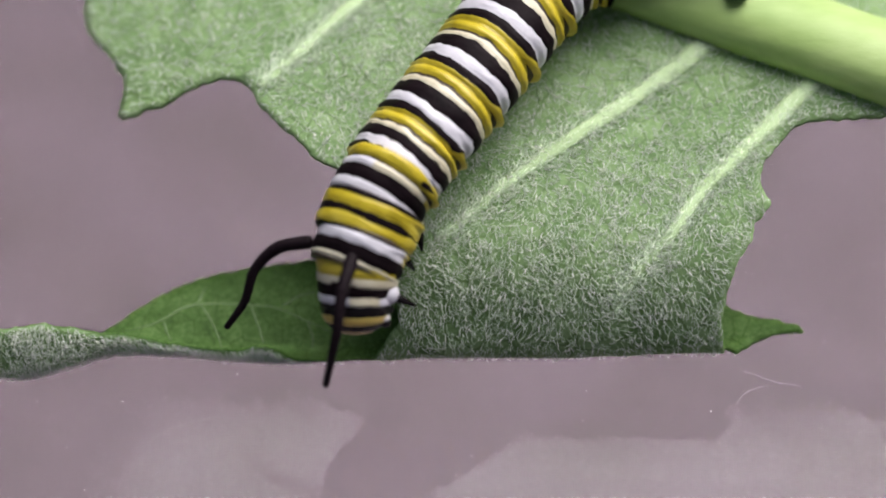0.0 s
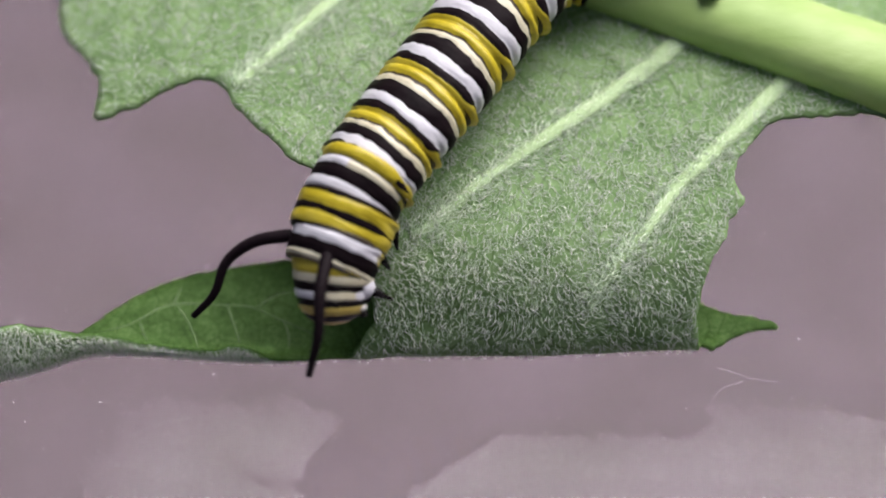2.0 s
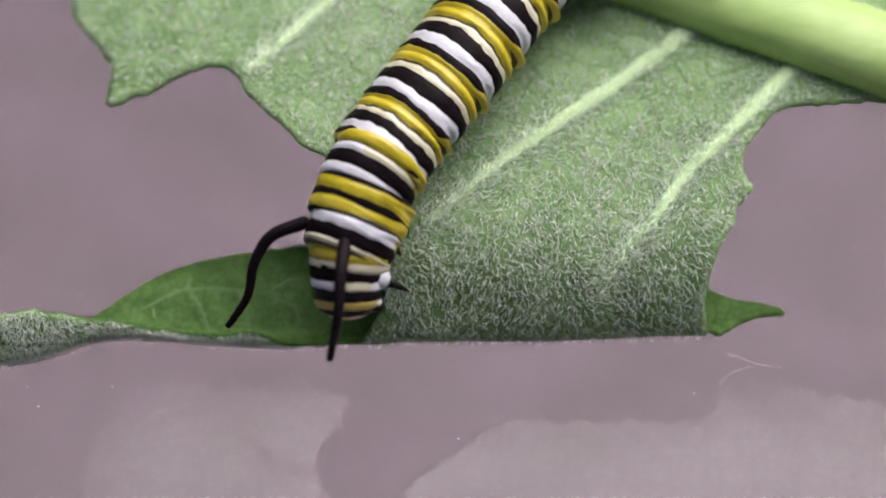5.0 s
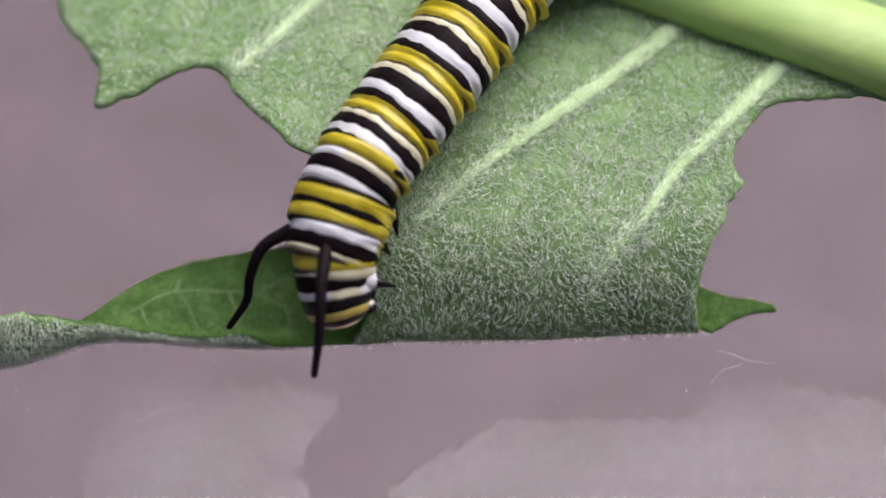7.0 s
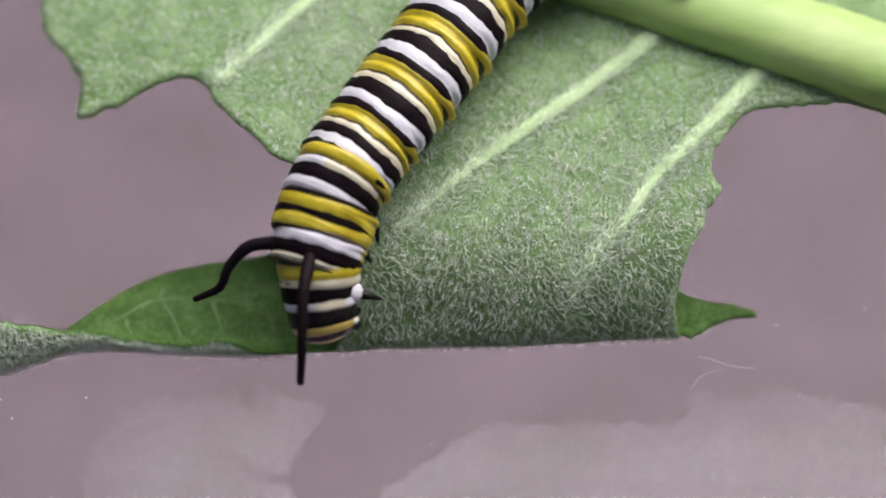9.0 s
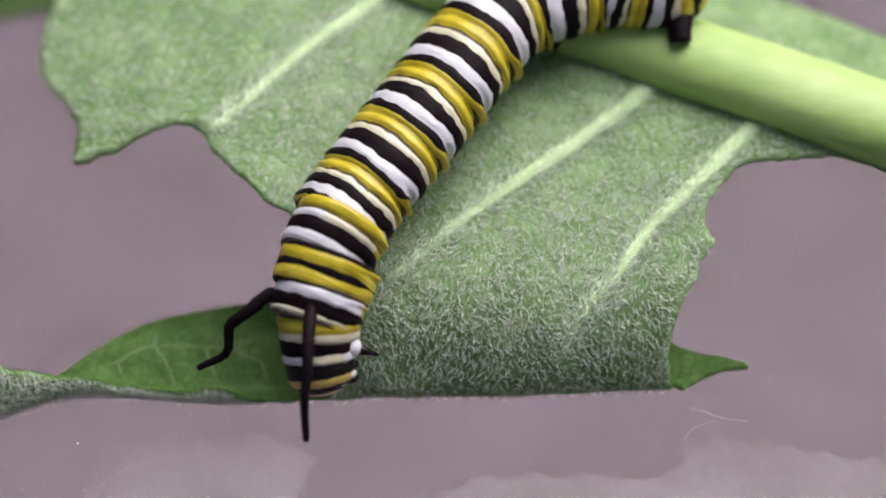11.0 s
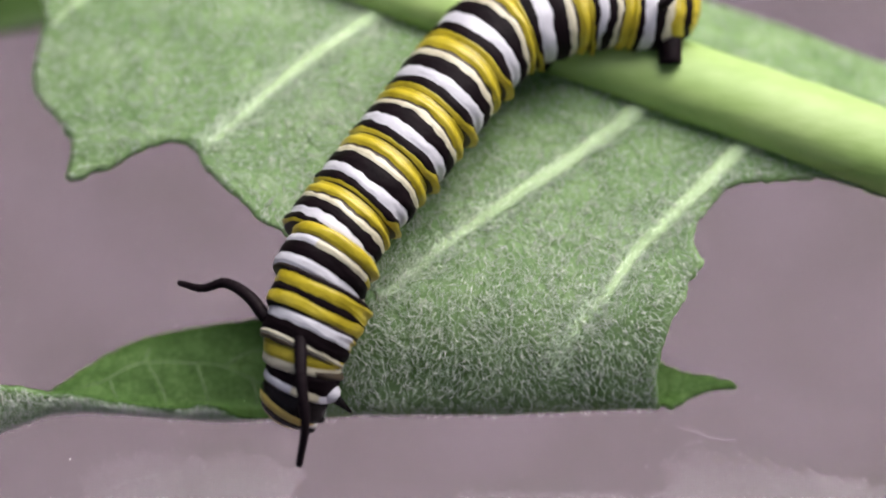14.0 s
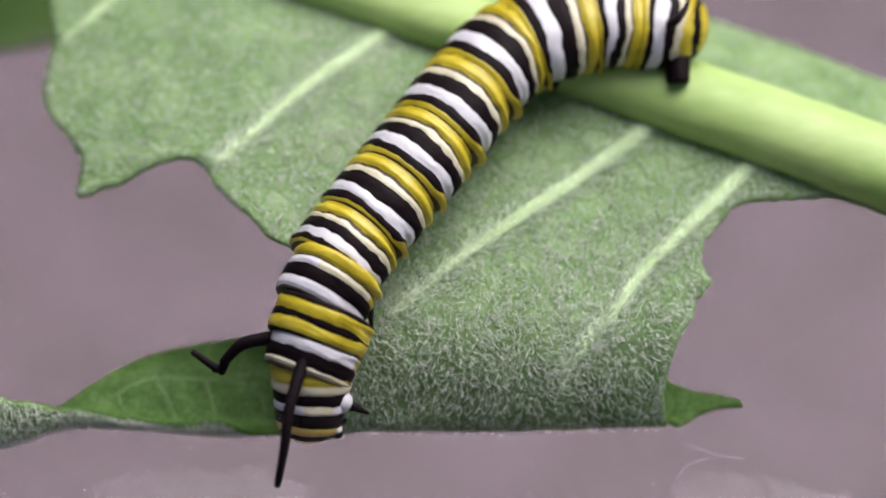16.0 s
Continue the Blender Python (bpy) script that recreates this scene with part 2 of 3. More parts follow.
def fold_at(s):
    return 1.26 + lerp_table(s, [(-40, 0.4), (-23, 0.4), (-12, -0.2), (-6, 0.0), (-3, 0.3), (5, 0.4), (18, 0.9), (40, 1.0)])


def sag(r):
    return -BEND * (r - 12) ** 2 / 2


def leaf_sag(r):
    """The blade's height over its plane: gently bowed, bent down harder towards the fold."""
    return sag(r) - 0.03 * max(9.0 - r, 0.0) ** 2


def leaf_slope(r):
    return BEND * (12 - r) + 0.06 * max(9.0 - r, 0.0)


def on_leaf(s, q, off=0.0):
    """The point of the leaf's sheet at (s, q): q above the fold's start runs up the blade, below it round the fold and back along the flap."""
    q0 = fold_at(s)
    if q >= q0:
        slope = leaf_slope(q)
        nn = Vector((-slope, 1)).normalized()
        pos = Vector((q, leaf_sag(q)))
    else:
        slope = leaf_slope(q0)
        n0 = Vector((-slope, 1)).normalized()
        down = Vector((-1, -slope)).normalized()
        arc = q0 - q
        phi = min(arc / RHO, PHI)
        centre = Vector((q0, leaf_sag(q0))) - n0 * RHO
        nn = n0 * math.cos(phi) + down * math.sin(phi)
        pos = centre + nn * RHO
        low = Vector((-0.707, -0.707)) * (1.05 * smoothstep((arc - RHO * PHI) / 7.5) * smoothstep((s + 5) / 4) * smoothstep((15 - s) / 4))
        pos = pos + low
        if arc > RHO * PHI:
            pos = pos + (down * math.cos(phi) - n0 * math.sin(phi)) * (arc - RHO * PHI)
    bump = 0.22 * noise.noise(Vector((s * 0.16, q * 0.16, 1.7))) + 0.10 * noise.noise(Vector((s * 0.6, q * 0.6, 4.1)))
    if q < q0:
        bump *= 0.5
    pos = pos + nn * (off + bump)
    d = 2.7 * smoothstep((-23.5 - s) / 8.0) * (1 - smoothstep((q - 2) / 9.0))
    return Vector((s, pos.x - 0.707 * d, pos.y + 0.707 * d))


LEAF_POSE = pose(0, 0, LIFT * MM, TILT, 0, 0)
FLAP0 = RHO * PHI


def flap(s, d):
    return (s, fold_at(s) - FLAP0 - d)


def densify(pts, step, wobble, seed):
    """A closed outline, smoothed and slightly ragged."""
    out, n = [], len(pts)
    for i in range(n):
        a, b, c, d = (Vector(pts[(i + k) % n]) for k in (-1, 0, 1, 2))
        m = max(2, int((c - b).length / step))
        for k in range(m):
            t = k / m
            v = 0.5 * ((2 * b) + (c - a) * t + (2 * a - 5 * b + 4 * c - d) * t * t + (3 * b - a - 3 * c + d) * t ** 3)
            j = noise.noise(Vector((v.x * 1.7, v.y * 1.7, seed))) * wobble + noise.noise(Vector((v.x * 5, v.y * 5, seed))) * wobble * 0.5
            side = Vector((-(c - b).y, (c - b).x)).normalized()
            out.append(v + side * j)
    return out


def inside(poly, x, y):
    """Whether (x, y) lies inside a closed outline given as an array of points."""
    px, py, qx, qy = poly[:, 0], poly[:, 1], np.roll(poly[:, 0], -1), np.roll(poly[:, 1], -1)
    xc = px + (y - py) / np.where(qy == py, 1e-9, qy - py) * (qx - px)
    return np.count_nonzero(((py > y) != (qy > y)) & (x < xc)) % 2 == 1


def leaf_sheet(outline, step, place):
    n = len(outline)
    xs, ys = [v.x for v in outline], [v.y for v in outline]
    rng = random.Random(5)
    inner = []
    y = min(ys) + step
    poly = np.array([(v.x, v.y) for v in outline])
    px, py, qx, qy = poly[:, 0], poly[:, 1], np.roll(poly[:, 0], -1), np.roll(poly[:, 1], -1)
    while y < max(ys):
        x = min(xs) + step
        while x < max(xs):
            X, Z = x + rng.uniform(-0.25, 0.25) * step, y + rng.uniform(-0.25, 0.25) * step
            cross = (py > Z) != (qy > Z)
            xc = px + (Z - py) / np.where(qy == py, 1e-9, qy - py) * (qx - px)
            if np.count_nonzero(cross & (X < xc)) % 2 and ((px - X) ** 2 + (py - Z) ** 2).min() > (0.55 * step) ** 2:
                inner.append(Vector((X, Z)))
            x += step
        y += step
    verts, _, faces, *_ = geometry.delaunay_2d_cdt(outline + inner, [(i, (i + 1) % n) for i in range(n)], [], 1, 1e-6)
    fixed = []
    for f in faces:
        a, b, c = (verts[i] for i in f[:3])
        fixed.append(tuple(f) if (b - a).cross(c - a) > 0 else tuple(reversed(f)))
    return verts, [place(v.x, v.y) for v in verts], fixed


leaf = tagged(new("leaf"), "bitten pale green downy leaf, folded over on the clear tray", "leaf")
leaf.matrix_world = LEAF_POSE
BLADE_TOP = [(38.0, 17.2), (19.1, 24.0), (2.6, 29.6), (-9.1, 33.6), (-20.4, 37.1)]
BLADE_LEFT = [(-26.4, 34.0), (-26.7, 30.9), (-26.1, 27.8), (-26.6, 25.3), (-26.6, 23.2), (-26.0, 21.9), (-24.8, 20.7), (-23.8, 19.1), (-23.7, 17.9), (-23.9, 16.5), (-23.3, 16.3), (-22.1, 16.9), (-20.8, 17.3),
    (-19.8, 18.0), (-18.7, 18.6), (-17.5, 19.1), (-16.5, 19.2), (-15.7, 19.0), (-14.9, 18.4), (-14.3, 17.4), (-13.1, 16.2), (-11.8, 15.1)]
BITE = [(-10.4, 13.7), (-9.0, 13.1), (-7.6, 11.2), (-6.0, 8.5), (-5.2, 6.02), (-4.7, 2.83), (-5.4, 1.67), (-5.9, 0.63), (-6.9, -1.42), (-8.8, -1.44), (-11.2, -1.3), (-12.5, -0.1), (-13.8, 0.81),
    (-14.9, 0.81), (-15.8, 0.35), (-18.9, 0.5), (-22.7, 1.35), (-25.3, 1.95), (-27.7, 3.13), (-29.9, 3.63), (-36, 3.03), (-40, 2.64)]
FLAP = [(-40, 0.0), (-32, 0.0), (-28.5, 0.0), (-26.1, 0.07), (-23.6, 1.47), (-21.3, 3.08), (-19.0, 4.29), (-15.8, 5.28), (-12.9, 5.88), (-9, 6.6), (0, 8.3), (10, 6.6), (15, 4.2),
    (18.2, 2.3), (19.2, 1.7), (20.6, 1.25), (22.4, 0.95), (23.7, 0.35), (23.5, 0.0), (22.0, -0.1), (20.6, -0.7), (19.4, -1.7), (18.8, -2.7)]
BLADE_RIGHT = [(18.1, -1.76), (17.6, 1.91), (17.5, 3.78), (17.8, 5.51), (18.4, 7.25), (19.2, 8.75), (19.5, 9.75), (20.5, 11.05), (19.9, 12.05), (19.9, 13.4), (20.4, 14.35), (21.3, 15.6), (21.9, 16.2),
    (23.2, 16.7), (25.4, 16.95), (27.7, 17.1), (30, 17.0), (38, 14.5)]
outline = densify(BLADE_TOP + BLADE_LEFT + BITE + [flap(s, d) for s, d in FLAP] + BLADE_RIGHT, 0.26, 0.16, 2.0)
flat_verts, blade_verts, blade_faces = leaf_sheet(outline, 0.5, on_leaf)
blade = part("blade", mesh_of("blade", blade_verts, blade_faces, [M_UNDER, M_UPPER], leaning=True), leaf)
thick = blade.modifiers.new("thickness", "SOLIDIFY")
thick.thickness, thick.offset, thick.material_offset, thick.material_offset_rim = 0.24 * MM, -1, 1, 1


VEINS = [[(17.7, 23.6), (15.7, 21.7), (13.8, 20.1), (10.3, 17.6), (6.5, 15.0), (2.7, 12.3), (0.1, 10.1), (-2.2, 8.2)],
         [(25.5, 21.6), (23.4, 19.5), (21.1, 17.1), (18.4, 14.4), (15.7, 11.7), (13.9, 9.1), (11.6, 6.4), (9.7, 3.3)],
         [(-1.0, 30.0), (-2.8, 28.5), (-5.1, 26.7), (-8.3, 24.3), (-11.0, 21.8), (-12.9, 20.0), (-14.5, 18.6)]]
BARE = np.array([(p.x, p.y) for line in VEINS for p in spline([Vector((a, b, 0)) for a, b in line], 120)[:84]])


def leaf_hairs(name, seed, count, verts2, faces, place, keep, edge, length=(0.22, 0.66), width=0.032, lift=0.32, thin=lambda p: 0.0):
    """Short curved white hairs over a sheet, one mesh."""
    rng = random.Random(seed)
    tri, area = [], []
    for f in faces:
        if len(f) == 3:
            a, b, c = (verts2[i] for i in f)
            if keep((a + b + c) / 3):
                tri.append((a, b, c))
                area.append(abs((b - a).cross(c - a)))
    picks = rng.choices(range(len(tri)), area, k=count)
    rim = np.array([(v.x, v.y) for v in edge])
    V, F = [], []
    for i in picks:
        a, b, c = tri[i]
        x, y = rng.random(), rng.random()
        if x + y > 1:
            x, y = 1 - x, 1 - y
        p = a + (b - a) * x + (c - a) * y
        if ((BARE - np.array((p.x, p.y))) ** 2).sum(1).min() < 0.30 ** 2 or rng.random() < thin(p):
            continue
        swirl = 2.2 * noise.noise(Vector((p.x * 0.25, p.y * 0.25, 8))) - 1.2
        ang = rng.gauss(swirl, 0.75)
        L = rng.uniform(*length)
        d = Vector((math.cos(ang), math.sin(ang)))
        curl = rng.uniform(-0.8, 0.8)
        d2 = Vector((math.cos(ang + curl), math.sin(ang + curl)))
        h = rng.uniform(0.15, 1.0) * lift
        d3 = Vector((math.cos(ang + 2 * curl), math.sin(ang + 2 * curl)))
        p1 = p + d * (L * 0.36)
        p2 = p1 + d2 * (L * 0.34)
        p3 = p2 + d3 * (L * 0.30)
        if ((rim - np.array((p3.x, p3.y))) ** 2).sum(1).min() < 0.08 ** 2 or not inside(rim, p3.x, p3.y) or not inside(rim, p1.x, p1.y):
            continue
        q = [place(p.x, p.y, 0.0), place(p1.x, p1.y, h * 0.8), place(p2.x, p2.y, h), place(p3.x, p3.y, h * rng.uniform(0.4, 1.2))]
        k = len(V)
        up = Vector((0, 0, 1))
        for j, w in enumerate((width, width, width * 0.8)):
            t = (q[j + 1] - q[j]).normalized()
            sd = t.cross(up)
            sd = (sd.normalized() if sd.length > 1e-6 else Vector((1, 0, 0))) * w * 0.5
            V += [q[j] - sd, q[j] + sd, q[j] + Vector((0, 0, 0.7 * w))]
        V.append(q[3])
        for j in range(3):
            m = (j + 1) % 3
            F.append((k + j, k + m, k + 3 + m, k + 3 + j))
            F.append((k + 3 + j, k + 3 + m, k + 6 + m, k + 6 + j))
            F.append((k + 6 + j, k + 6 + m, k + 9))
    ob = part(name, mesh_of(name, V, F, [M_HAIR], leaning=True), leaf, "fine white down over the leaf's underside")
    ob["kind"] = "stuff"
    return ob


def bald(p):
    """Share of down left out: sparser towards the midrib; at fold and torn side, imitating shade."""
    low = 0.9 * smoothstep((fold_at(p.x) + 3.0 - p.y) / 6.0) * smoothstep((p.x + 11) / 4)
    roll = 0.7 * smoothstep((-21.0 - p.x) / 4) * smoothstep((1.2 - p.y) / 2)
    high = 0.5 * smoothstep((p.y - 12) / 9) * smoothstep((p.x + 4) / 6)
    torn = 0.45 * smoothstep((-6 - p.x) / 6) * smoothstep((p.y - 12) / 5)
    return max(low, roll, high, torn, 0.45 * noise.noise(Vector((p.x * 0.3, p.y * 0.3, 5))))


leaf_hairs("leaf_down", 11, 42000, flat_verts, blade_faces, on_leaf, lambda p: p.y > fold_at(p.x) - 4.5 and p.x < 34 and p.y < 33, outline, thin=bald)


leaf_hairs("edge_down", 13, 1400, flat_verts, blade_faces, on_leaf, lambda p: -31 < p.x < -10.8 and p.y > -0.9 and p.y < 4.2, outline, length=(0.25, 0.7), lift=0.4)


def vein(name, pts, r0, r1, m, off=0.0, n=26, flat=0.7, parent=leaf):
    line = [on_leaf(p.x, p.y, off - (0.13 * smoothstep((i / n - 0.5) / 0.5) if off > 0 else 0)) for i, p in enumerate(spline([Vector((a, b, 0)) for a, b in pts], n))]
    radii = [(r0 + (r1 - r0) * (i / (n - 1)) ** 0.8) * min(1.0, 0.35 + 0.22 * i) for i in range(n)]
    return part(name, mesh_of(name, *tube(line, radii, 10, flat=flat, rough=0.25), [m], leaning=True), parent)


vein("side_vein", VEINS[0], 0.74, 0.34, M_VEIN, 0.06, flat=0.30)
vein("side_vein", VEINS[1], 0.74, 0.28, M_VEIN, 0.06, flat=0.30)
vein("side_vein", VEINS[2], 0.68, 0.34, M_VEIN, 0.06, flat=0.30)
vein("side_vein", [(-17.3, 35.5), (-22.2, 31.0), (-25.6, 27.5)], 0.6, 0.3, M_VEIN, 0.06, flat=0.30)
for line in ([(-24.4, -0.2), (-22.0, 0.55), (-19.6, 2.1), (-15.6, 2.4), (-13.6, 2.3), (-11.5, 1.35), (-9.0, 0.1)], [(-19.3, 2.2), (-18.9, 3.3), (-18.6, 4.2)], [(-19.1, 2.2), (-18.2, 0.9), (-17.6, -0.4), (-17.3, -1.6)],
             [(-15.5, 2.4), (-14.9, 0.9), (-14.4, -0.7)], [(-21.6, 0.7), (-21.3, -0.2), (-20.9, -1.1)], [(-11.4, 1.4), (-11.0, 0.2), (-10.9, -1.0)], [(-13.4, 2.3), (-12.0, 3.3), (-10.5, 3.7)]):
    vein("flap_vein", [flap(s, d) for s, d in line], 0.10, 0.05, M_FLAPVEIN, -0.24, 16, 0.5)
fuzz_v, fuzz_f = [], []
rim = np.array([(v.x, v.y) for v in outline])
rng = random.Random(8)
for line in VEINS:
    pts = spline([Vector((a, b, 0)) for a, b in line], 200)
    for _ in range(1500):
        i = rng.randrange(2, 198)
        p, t = pts[i], (pts[i + 1] - pts[i - 1]).normalized()
        side = Vector((-t.y, t.x, 0))
        k = rng.gauss(0, 0.55)
        a = p + side * k
        d = (t * rng.gauss(-0.5, 0.6) + side * (math.copysign(0.5, k) + rng.gauss(0, 0.5))).normalized() * rng.uniform(0.3, 0.8)
        b = a + d
        if not inside(rim, b.x, b.y) or not inside(rim, a.x, a.y):
            continue
        h0 = max(0.0, 0.24 - abs(k) * 0.3) * (1 - i / 300)
        q0, q1 = on_leaf(a.x, a.y, h0), on_leaf(b.x, b.y, h0 + rng.uniform(0.0, 0.3))
        w = (q1 - q0).cross(Vector((0, 0, 1)))
        w = w.normalized() * 0.028 if w.length > 1e-6 else Vector((0.028, 0, 0))
        n0 = len(fuzz_v)
        fuzz_v += [q0 - w, q0 + w, q0 + Vector((0, 0, 0.04)), q1]
        fuzz_f += [(n0, n0 + 1, n0 + 3), (n0 + 1, n0 + 2, n0 + 3), (n0 + 2, n0, n0 + 3)]
part("vein_down", mesh_of("vein_down", fuzz_v, fuzz_f, [M_FUZZ], leaning=True), leaf)["kind"] = "stuff"
rib_pts = spline([Vector(p) for p in ((44, 14.8, sag(15) + 0.2), (32.8, 19.2, sag(19) + 0.2), (19, 24.0, sag(24) + 0.3), (2.6, 29.4, sag(29) + 0.3), (-9, 33.2, sag(33) + 0.2), (-20, 36.6, sag(36)))], 70)
rib_rad = [2.95 - 0.4 * i / 69 - 1.0 * max(0, i / 69 - 0.4) / 0.6 for i in range(70)]
part("midrib", mesh_of("midrib", *tube(rib_pts, rib_rad, 36, flat=0.95, rough=0.03), [M_RIB], leaning=True), leaf, "thick pale yellow-green midrib")


def far_half(x, y, off=0.0):
    """The leaf's other half: y runs from the midrib away and down behind it."""
    base = 19.2 - (x - 32.8) * 0.325
    b = 0.25 * noise.noise(Vector((x * 0.15, y * 0.15, 9)))
    return Vector((x, base + y * 0.70 + b + off * 0.7, sag(base) - y * 0.714 + b + off * 0.7))


far_outline = densify([(46, 0), (46, 10.0), (40, 11.2), (33, 12.2), (26, 12.8), (20, 12.8), (10, 12.0), (0, 10.0), (-12, 8), (-20, 5), (-22, 0), (0, 0), (20, 0)], 0.6, 0.12, 5.0)
far2, far_verts, far_faces = leaf_sheet(far_outline, 1.0, far_half)
far_part = part("far_half", mesh_of("far_half", far_verts, far_faces, [M_UNDER, M_UPPER], leaning=True), leaf, "other half of the blade beyond the midrib")
thick = far_part.modifiers.new("thickness", "SOLIDIFY")
thick.thickness, thick.offset, thick.material_offset, thick.material_offset_rim = 0.24 * MM, -1, 1, 1
leaf_hairs("far_down", 12, 4000, far2, far_faces, far_half, lambda p: p.x > 12, far_outline)

# ---- the dark leaf lying behind ----
dark = tagged(new("fallen_leaf"), "dark green smooth leaf lying on the clear tray", "leaf")
dark.matrix_world = pose(-0.052, 0.0672, -0.0006, 0, 0, 2)


def on_dark(x, y, off=0.0):
    return Vector((x, y, 1.2 + 0.012 * x * x * 0.05 + 0.6 * noise.noise(Vector((x * 0.08, y * 0.08, 2))) + 0.04 * abs(y) + off))


dark_outline = densify([(34 * math.cos(2 * math.pi * k / 24), 19 * math.sin(2 * math.pi * k / 24)) for k in range(24)], 1.0, 0.2, 7.0)
d2, dv, df = leaf_sheet(dark_outline, 1.6, on_dark)
dark_blade = part("blade", mesh_of("dark_blade", dv, df, [M_DARK]), dark)
thick = dark_blade.modifiers.new("thickness", "SOLIDIFY")
thick.thickness, thick.offset = 0.3 * MM, -1
part("midrib", mesh_of("dark_midrib", *tube([on_dark(-33 + 66 * i / 30, 0, 0.1) for i in range(31)], [0.9 - 0.02 * i for i in range(31)], 10), [M_FLAPVEIN]), dark)

# ---- the caterpillar ----
caterpillar = tagged(new("caterpillar"), "plump caterpillar banded yellow, black and white, feeding on the leaf", "caterpillar")
caterpillar.matrix_world = LEAF_POSE
ROLL = radians(24)
DORSAL = Vector((-math.sin(ROLL), 0, math.cos(ROLL)))


def frame_of(along, dorsal=DORSAL):
    z = along.normalized()
    y = (dorsal - z * dorsal.dot(z)).normalized()
    return y.cross(z), y, z


def banded(name, bands, at, length, seed, parent, label="", sides=60, crease=0.04, wave=0.06, bulge=0.13, step=0.035, dorsal=DORSAL, bow=0.0, ends=(), flank=None, leaning=False):
    """A ring of skin: bands are (end fraction, colour slot); at(f) gives centre, along, radius; flank gives the end fractions low on the sides."""
    tops = [0.0] + [b[0] for b in bands]
    lows = [0.0] + list(flank or tops[1:])
    rows, slots = [(0.0, 0.0, 0.0, bands[0][1])], []
    for j, (hi, slot) in enumerate(bands):
        k = max(2 if slot != D else 1, round((hi - tops[j]) / step))
        for i in range(k):
            u = (i + 1) / k
            rows.append((tops[j] + (hi - tops[j]) * u, lows[j] + (lows[j + 1] - lows[j]) * u, u, slot))
            slots.append(slot)
    lines = [e for j, e in enumerate(tops[1:-1]) if D in (bands[j][1], bands[j + 1][1])]
    seams = [e for e in tops[1:-1] if e not in lines]
    verts, faces, mats = [], [], []
    for top, low, u, slot in rows:
        deep = min([abs(top - e) for e in lines] or [1])
        slight = min([abs(top - e) for e in seams] or [1])
        swell = math.sin(math.pi * u) * (0.022 if slot == Y else 0.008)
        for k in range(sides):
            a = 2 * math.pi * k / sides
            off = abs(((a + math.pi) % (2 * math.pi)) - math.pi)
            f = top + (low - top) * smoothstep((off - 1.08) / 0.5)
            c, along, rad = at(f)
            x, y, z = frame_of(along, dorsal)
            dirn = x * math.sin(a) + y * math.cos(a)
            lat = math.exp(-((off - 1.75) / 0.48) ** 2)
            fold = 1 - crease * math.exp(-(f / 0.035) ** 2) - crease * math.exp(-((1 - f) / 0.035) ** 2) + 0.022 * math.sin(math.pi * min(f, 1))
            fold += swell - 0.036 * math.exp(-(deep / 0.026) ** 2) - 0.010 * math.exp(-(slight / 0.022) ** 2)
            fold += bulge * lat * (1.15 * math.exp(-((f - 0.13) / 0.065) ** 2) - 0.45 * math.exp(-((f - 0.29) / 0.045) ** 2) + 0.30 * math.exp(-((f - 0.58) / 0.14) ** 2) + 0.42 * math.exp(-((f - 0.88) / 0.07) ** 2) - 0.7 * math.exp(-(f / 0.04) ** 2) - 0.5 * math.exp(-((1 - f) / 0.03) ** 2))
            fold += 0.016 * noise.noise(Vector((math.cos(a) * 2.2, math.sin(a) * 2.2, f * 6 + seed * 7))) + 0.012 * noise.noise(Vector((math.cos(a) * 6, math.sin(a) * 6, f * 16 + seed * 3)))
            if f > 1:
                fold -= 1.2 * (f - 1)
            w = wave * (noise.noise(Vector((math.cos(a) * 1.6, math.sin(a) * 1.6, seed * 5 + f * 2.5))) + 0.7 * noise.noise(Vector((math.cos(a) * 5, math.sin(a) * 5, seed * 3 + f * 9))) + 0.25 * noise.noise(Vector((math.cos(a) * 14, math.sin(a) * 14, seed + f * 20)))) * math.sin(math.pi * min(max(f, 0), 1)) ** 0.5
            w -= bow / length * (math.cos(a - ROLL) - 0.3)
            flat = 1 - 0.10 * max(0, -math.cos(a)) ** 2
            verts.append(c + dirn * (rad * fold * flat) + z * (w * length))
    fs = rows
    n = len(fs)
    for i in range(n - 1):
        for k in range(sides):
            a, b = i * sides + k, i * sides + (k + 1) % sides
            faces.append((a, b, b + sides, a + sides))
            slot, turn = slots[i], 2 * math.pi * (k + 0.5) / sides + 0.10 * noise.noise(Vector((i * 0.6, seed, 0)))
            for was, now, lo, hi in ends:
                if slot == was and lo < turn < hi:
                    slot = now
            mats.append(slot)
    for i, sl in ((0, slots[0]), (n - 1, slots[-1])):
        verts.append(sum((verts[i * sides + k] for k in range(sides)), Vector()) / sides)
        for k in range(sides):
            a, b = i * sides + k, i * sides + (k + 1) % sides
            faces.append((a, b, len(verts) - 1) if i else (b, a, len(verts) - 1))
            mats.append(sl)
    return part(name, mesh_of(name, verts, faces, SKIN, mats, leaning=leaning), parent, label)


def bead(name, centre, size, m, parent, label=""):
    bm = bmesh.new()
    bmesh.ops.create_icosphere(bm, subdivisions=2, radius=1)
    for v in bm.verts:
        v.co = Vector((centre[0] + v.co.x * size[0], centre[1] + v.co.y * size[1], centre[2] + v.co.z * size[2])) * MM
    me = bpy.data.meshes.new(name)
    bm.to_mesh(me)
    bm.free()
    for p in me.polygons:
        p.use_smooth = True
    me.materials.append(m)
    return part(name, me, parent, label)


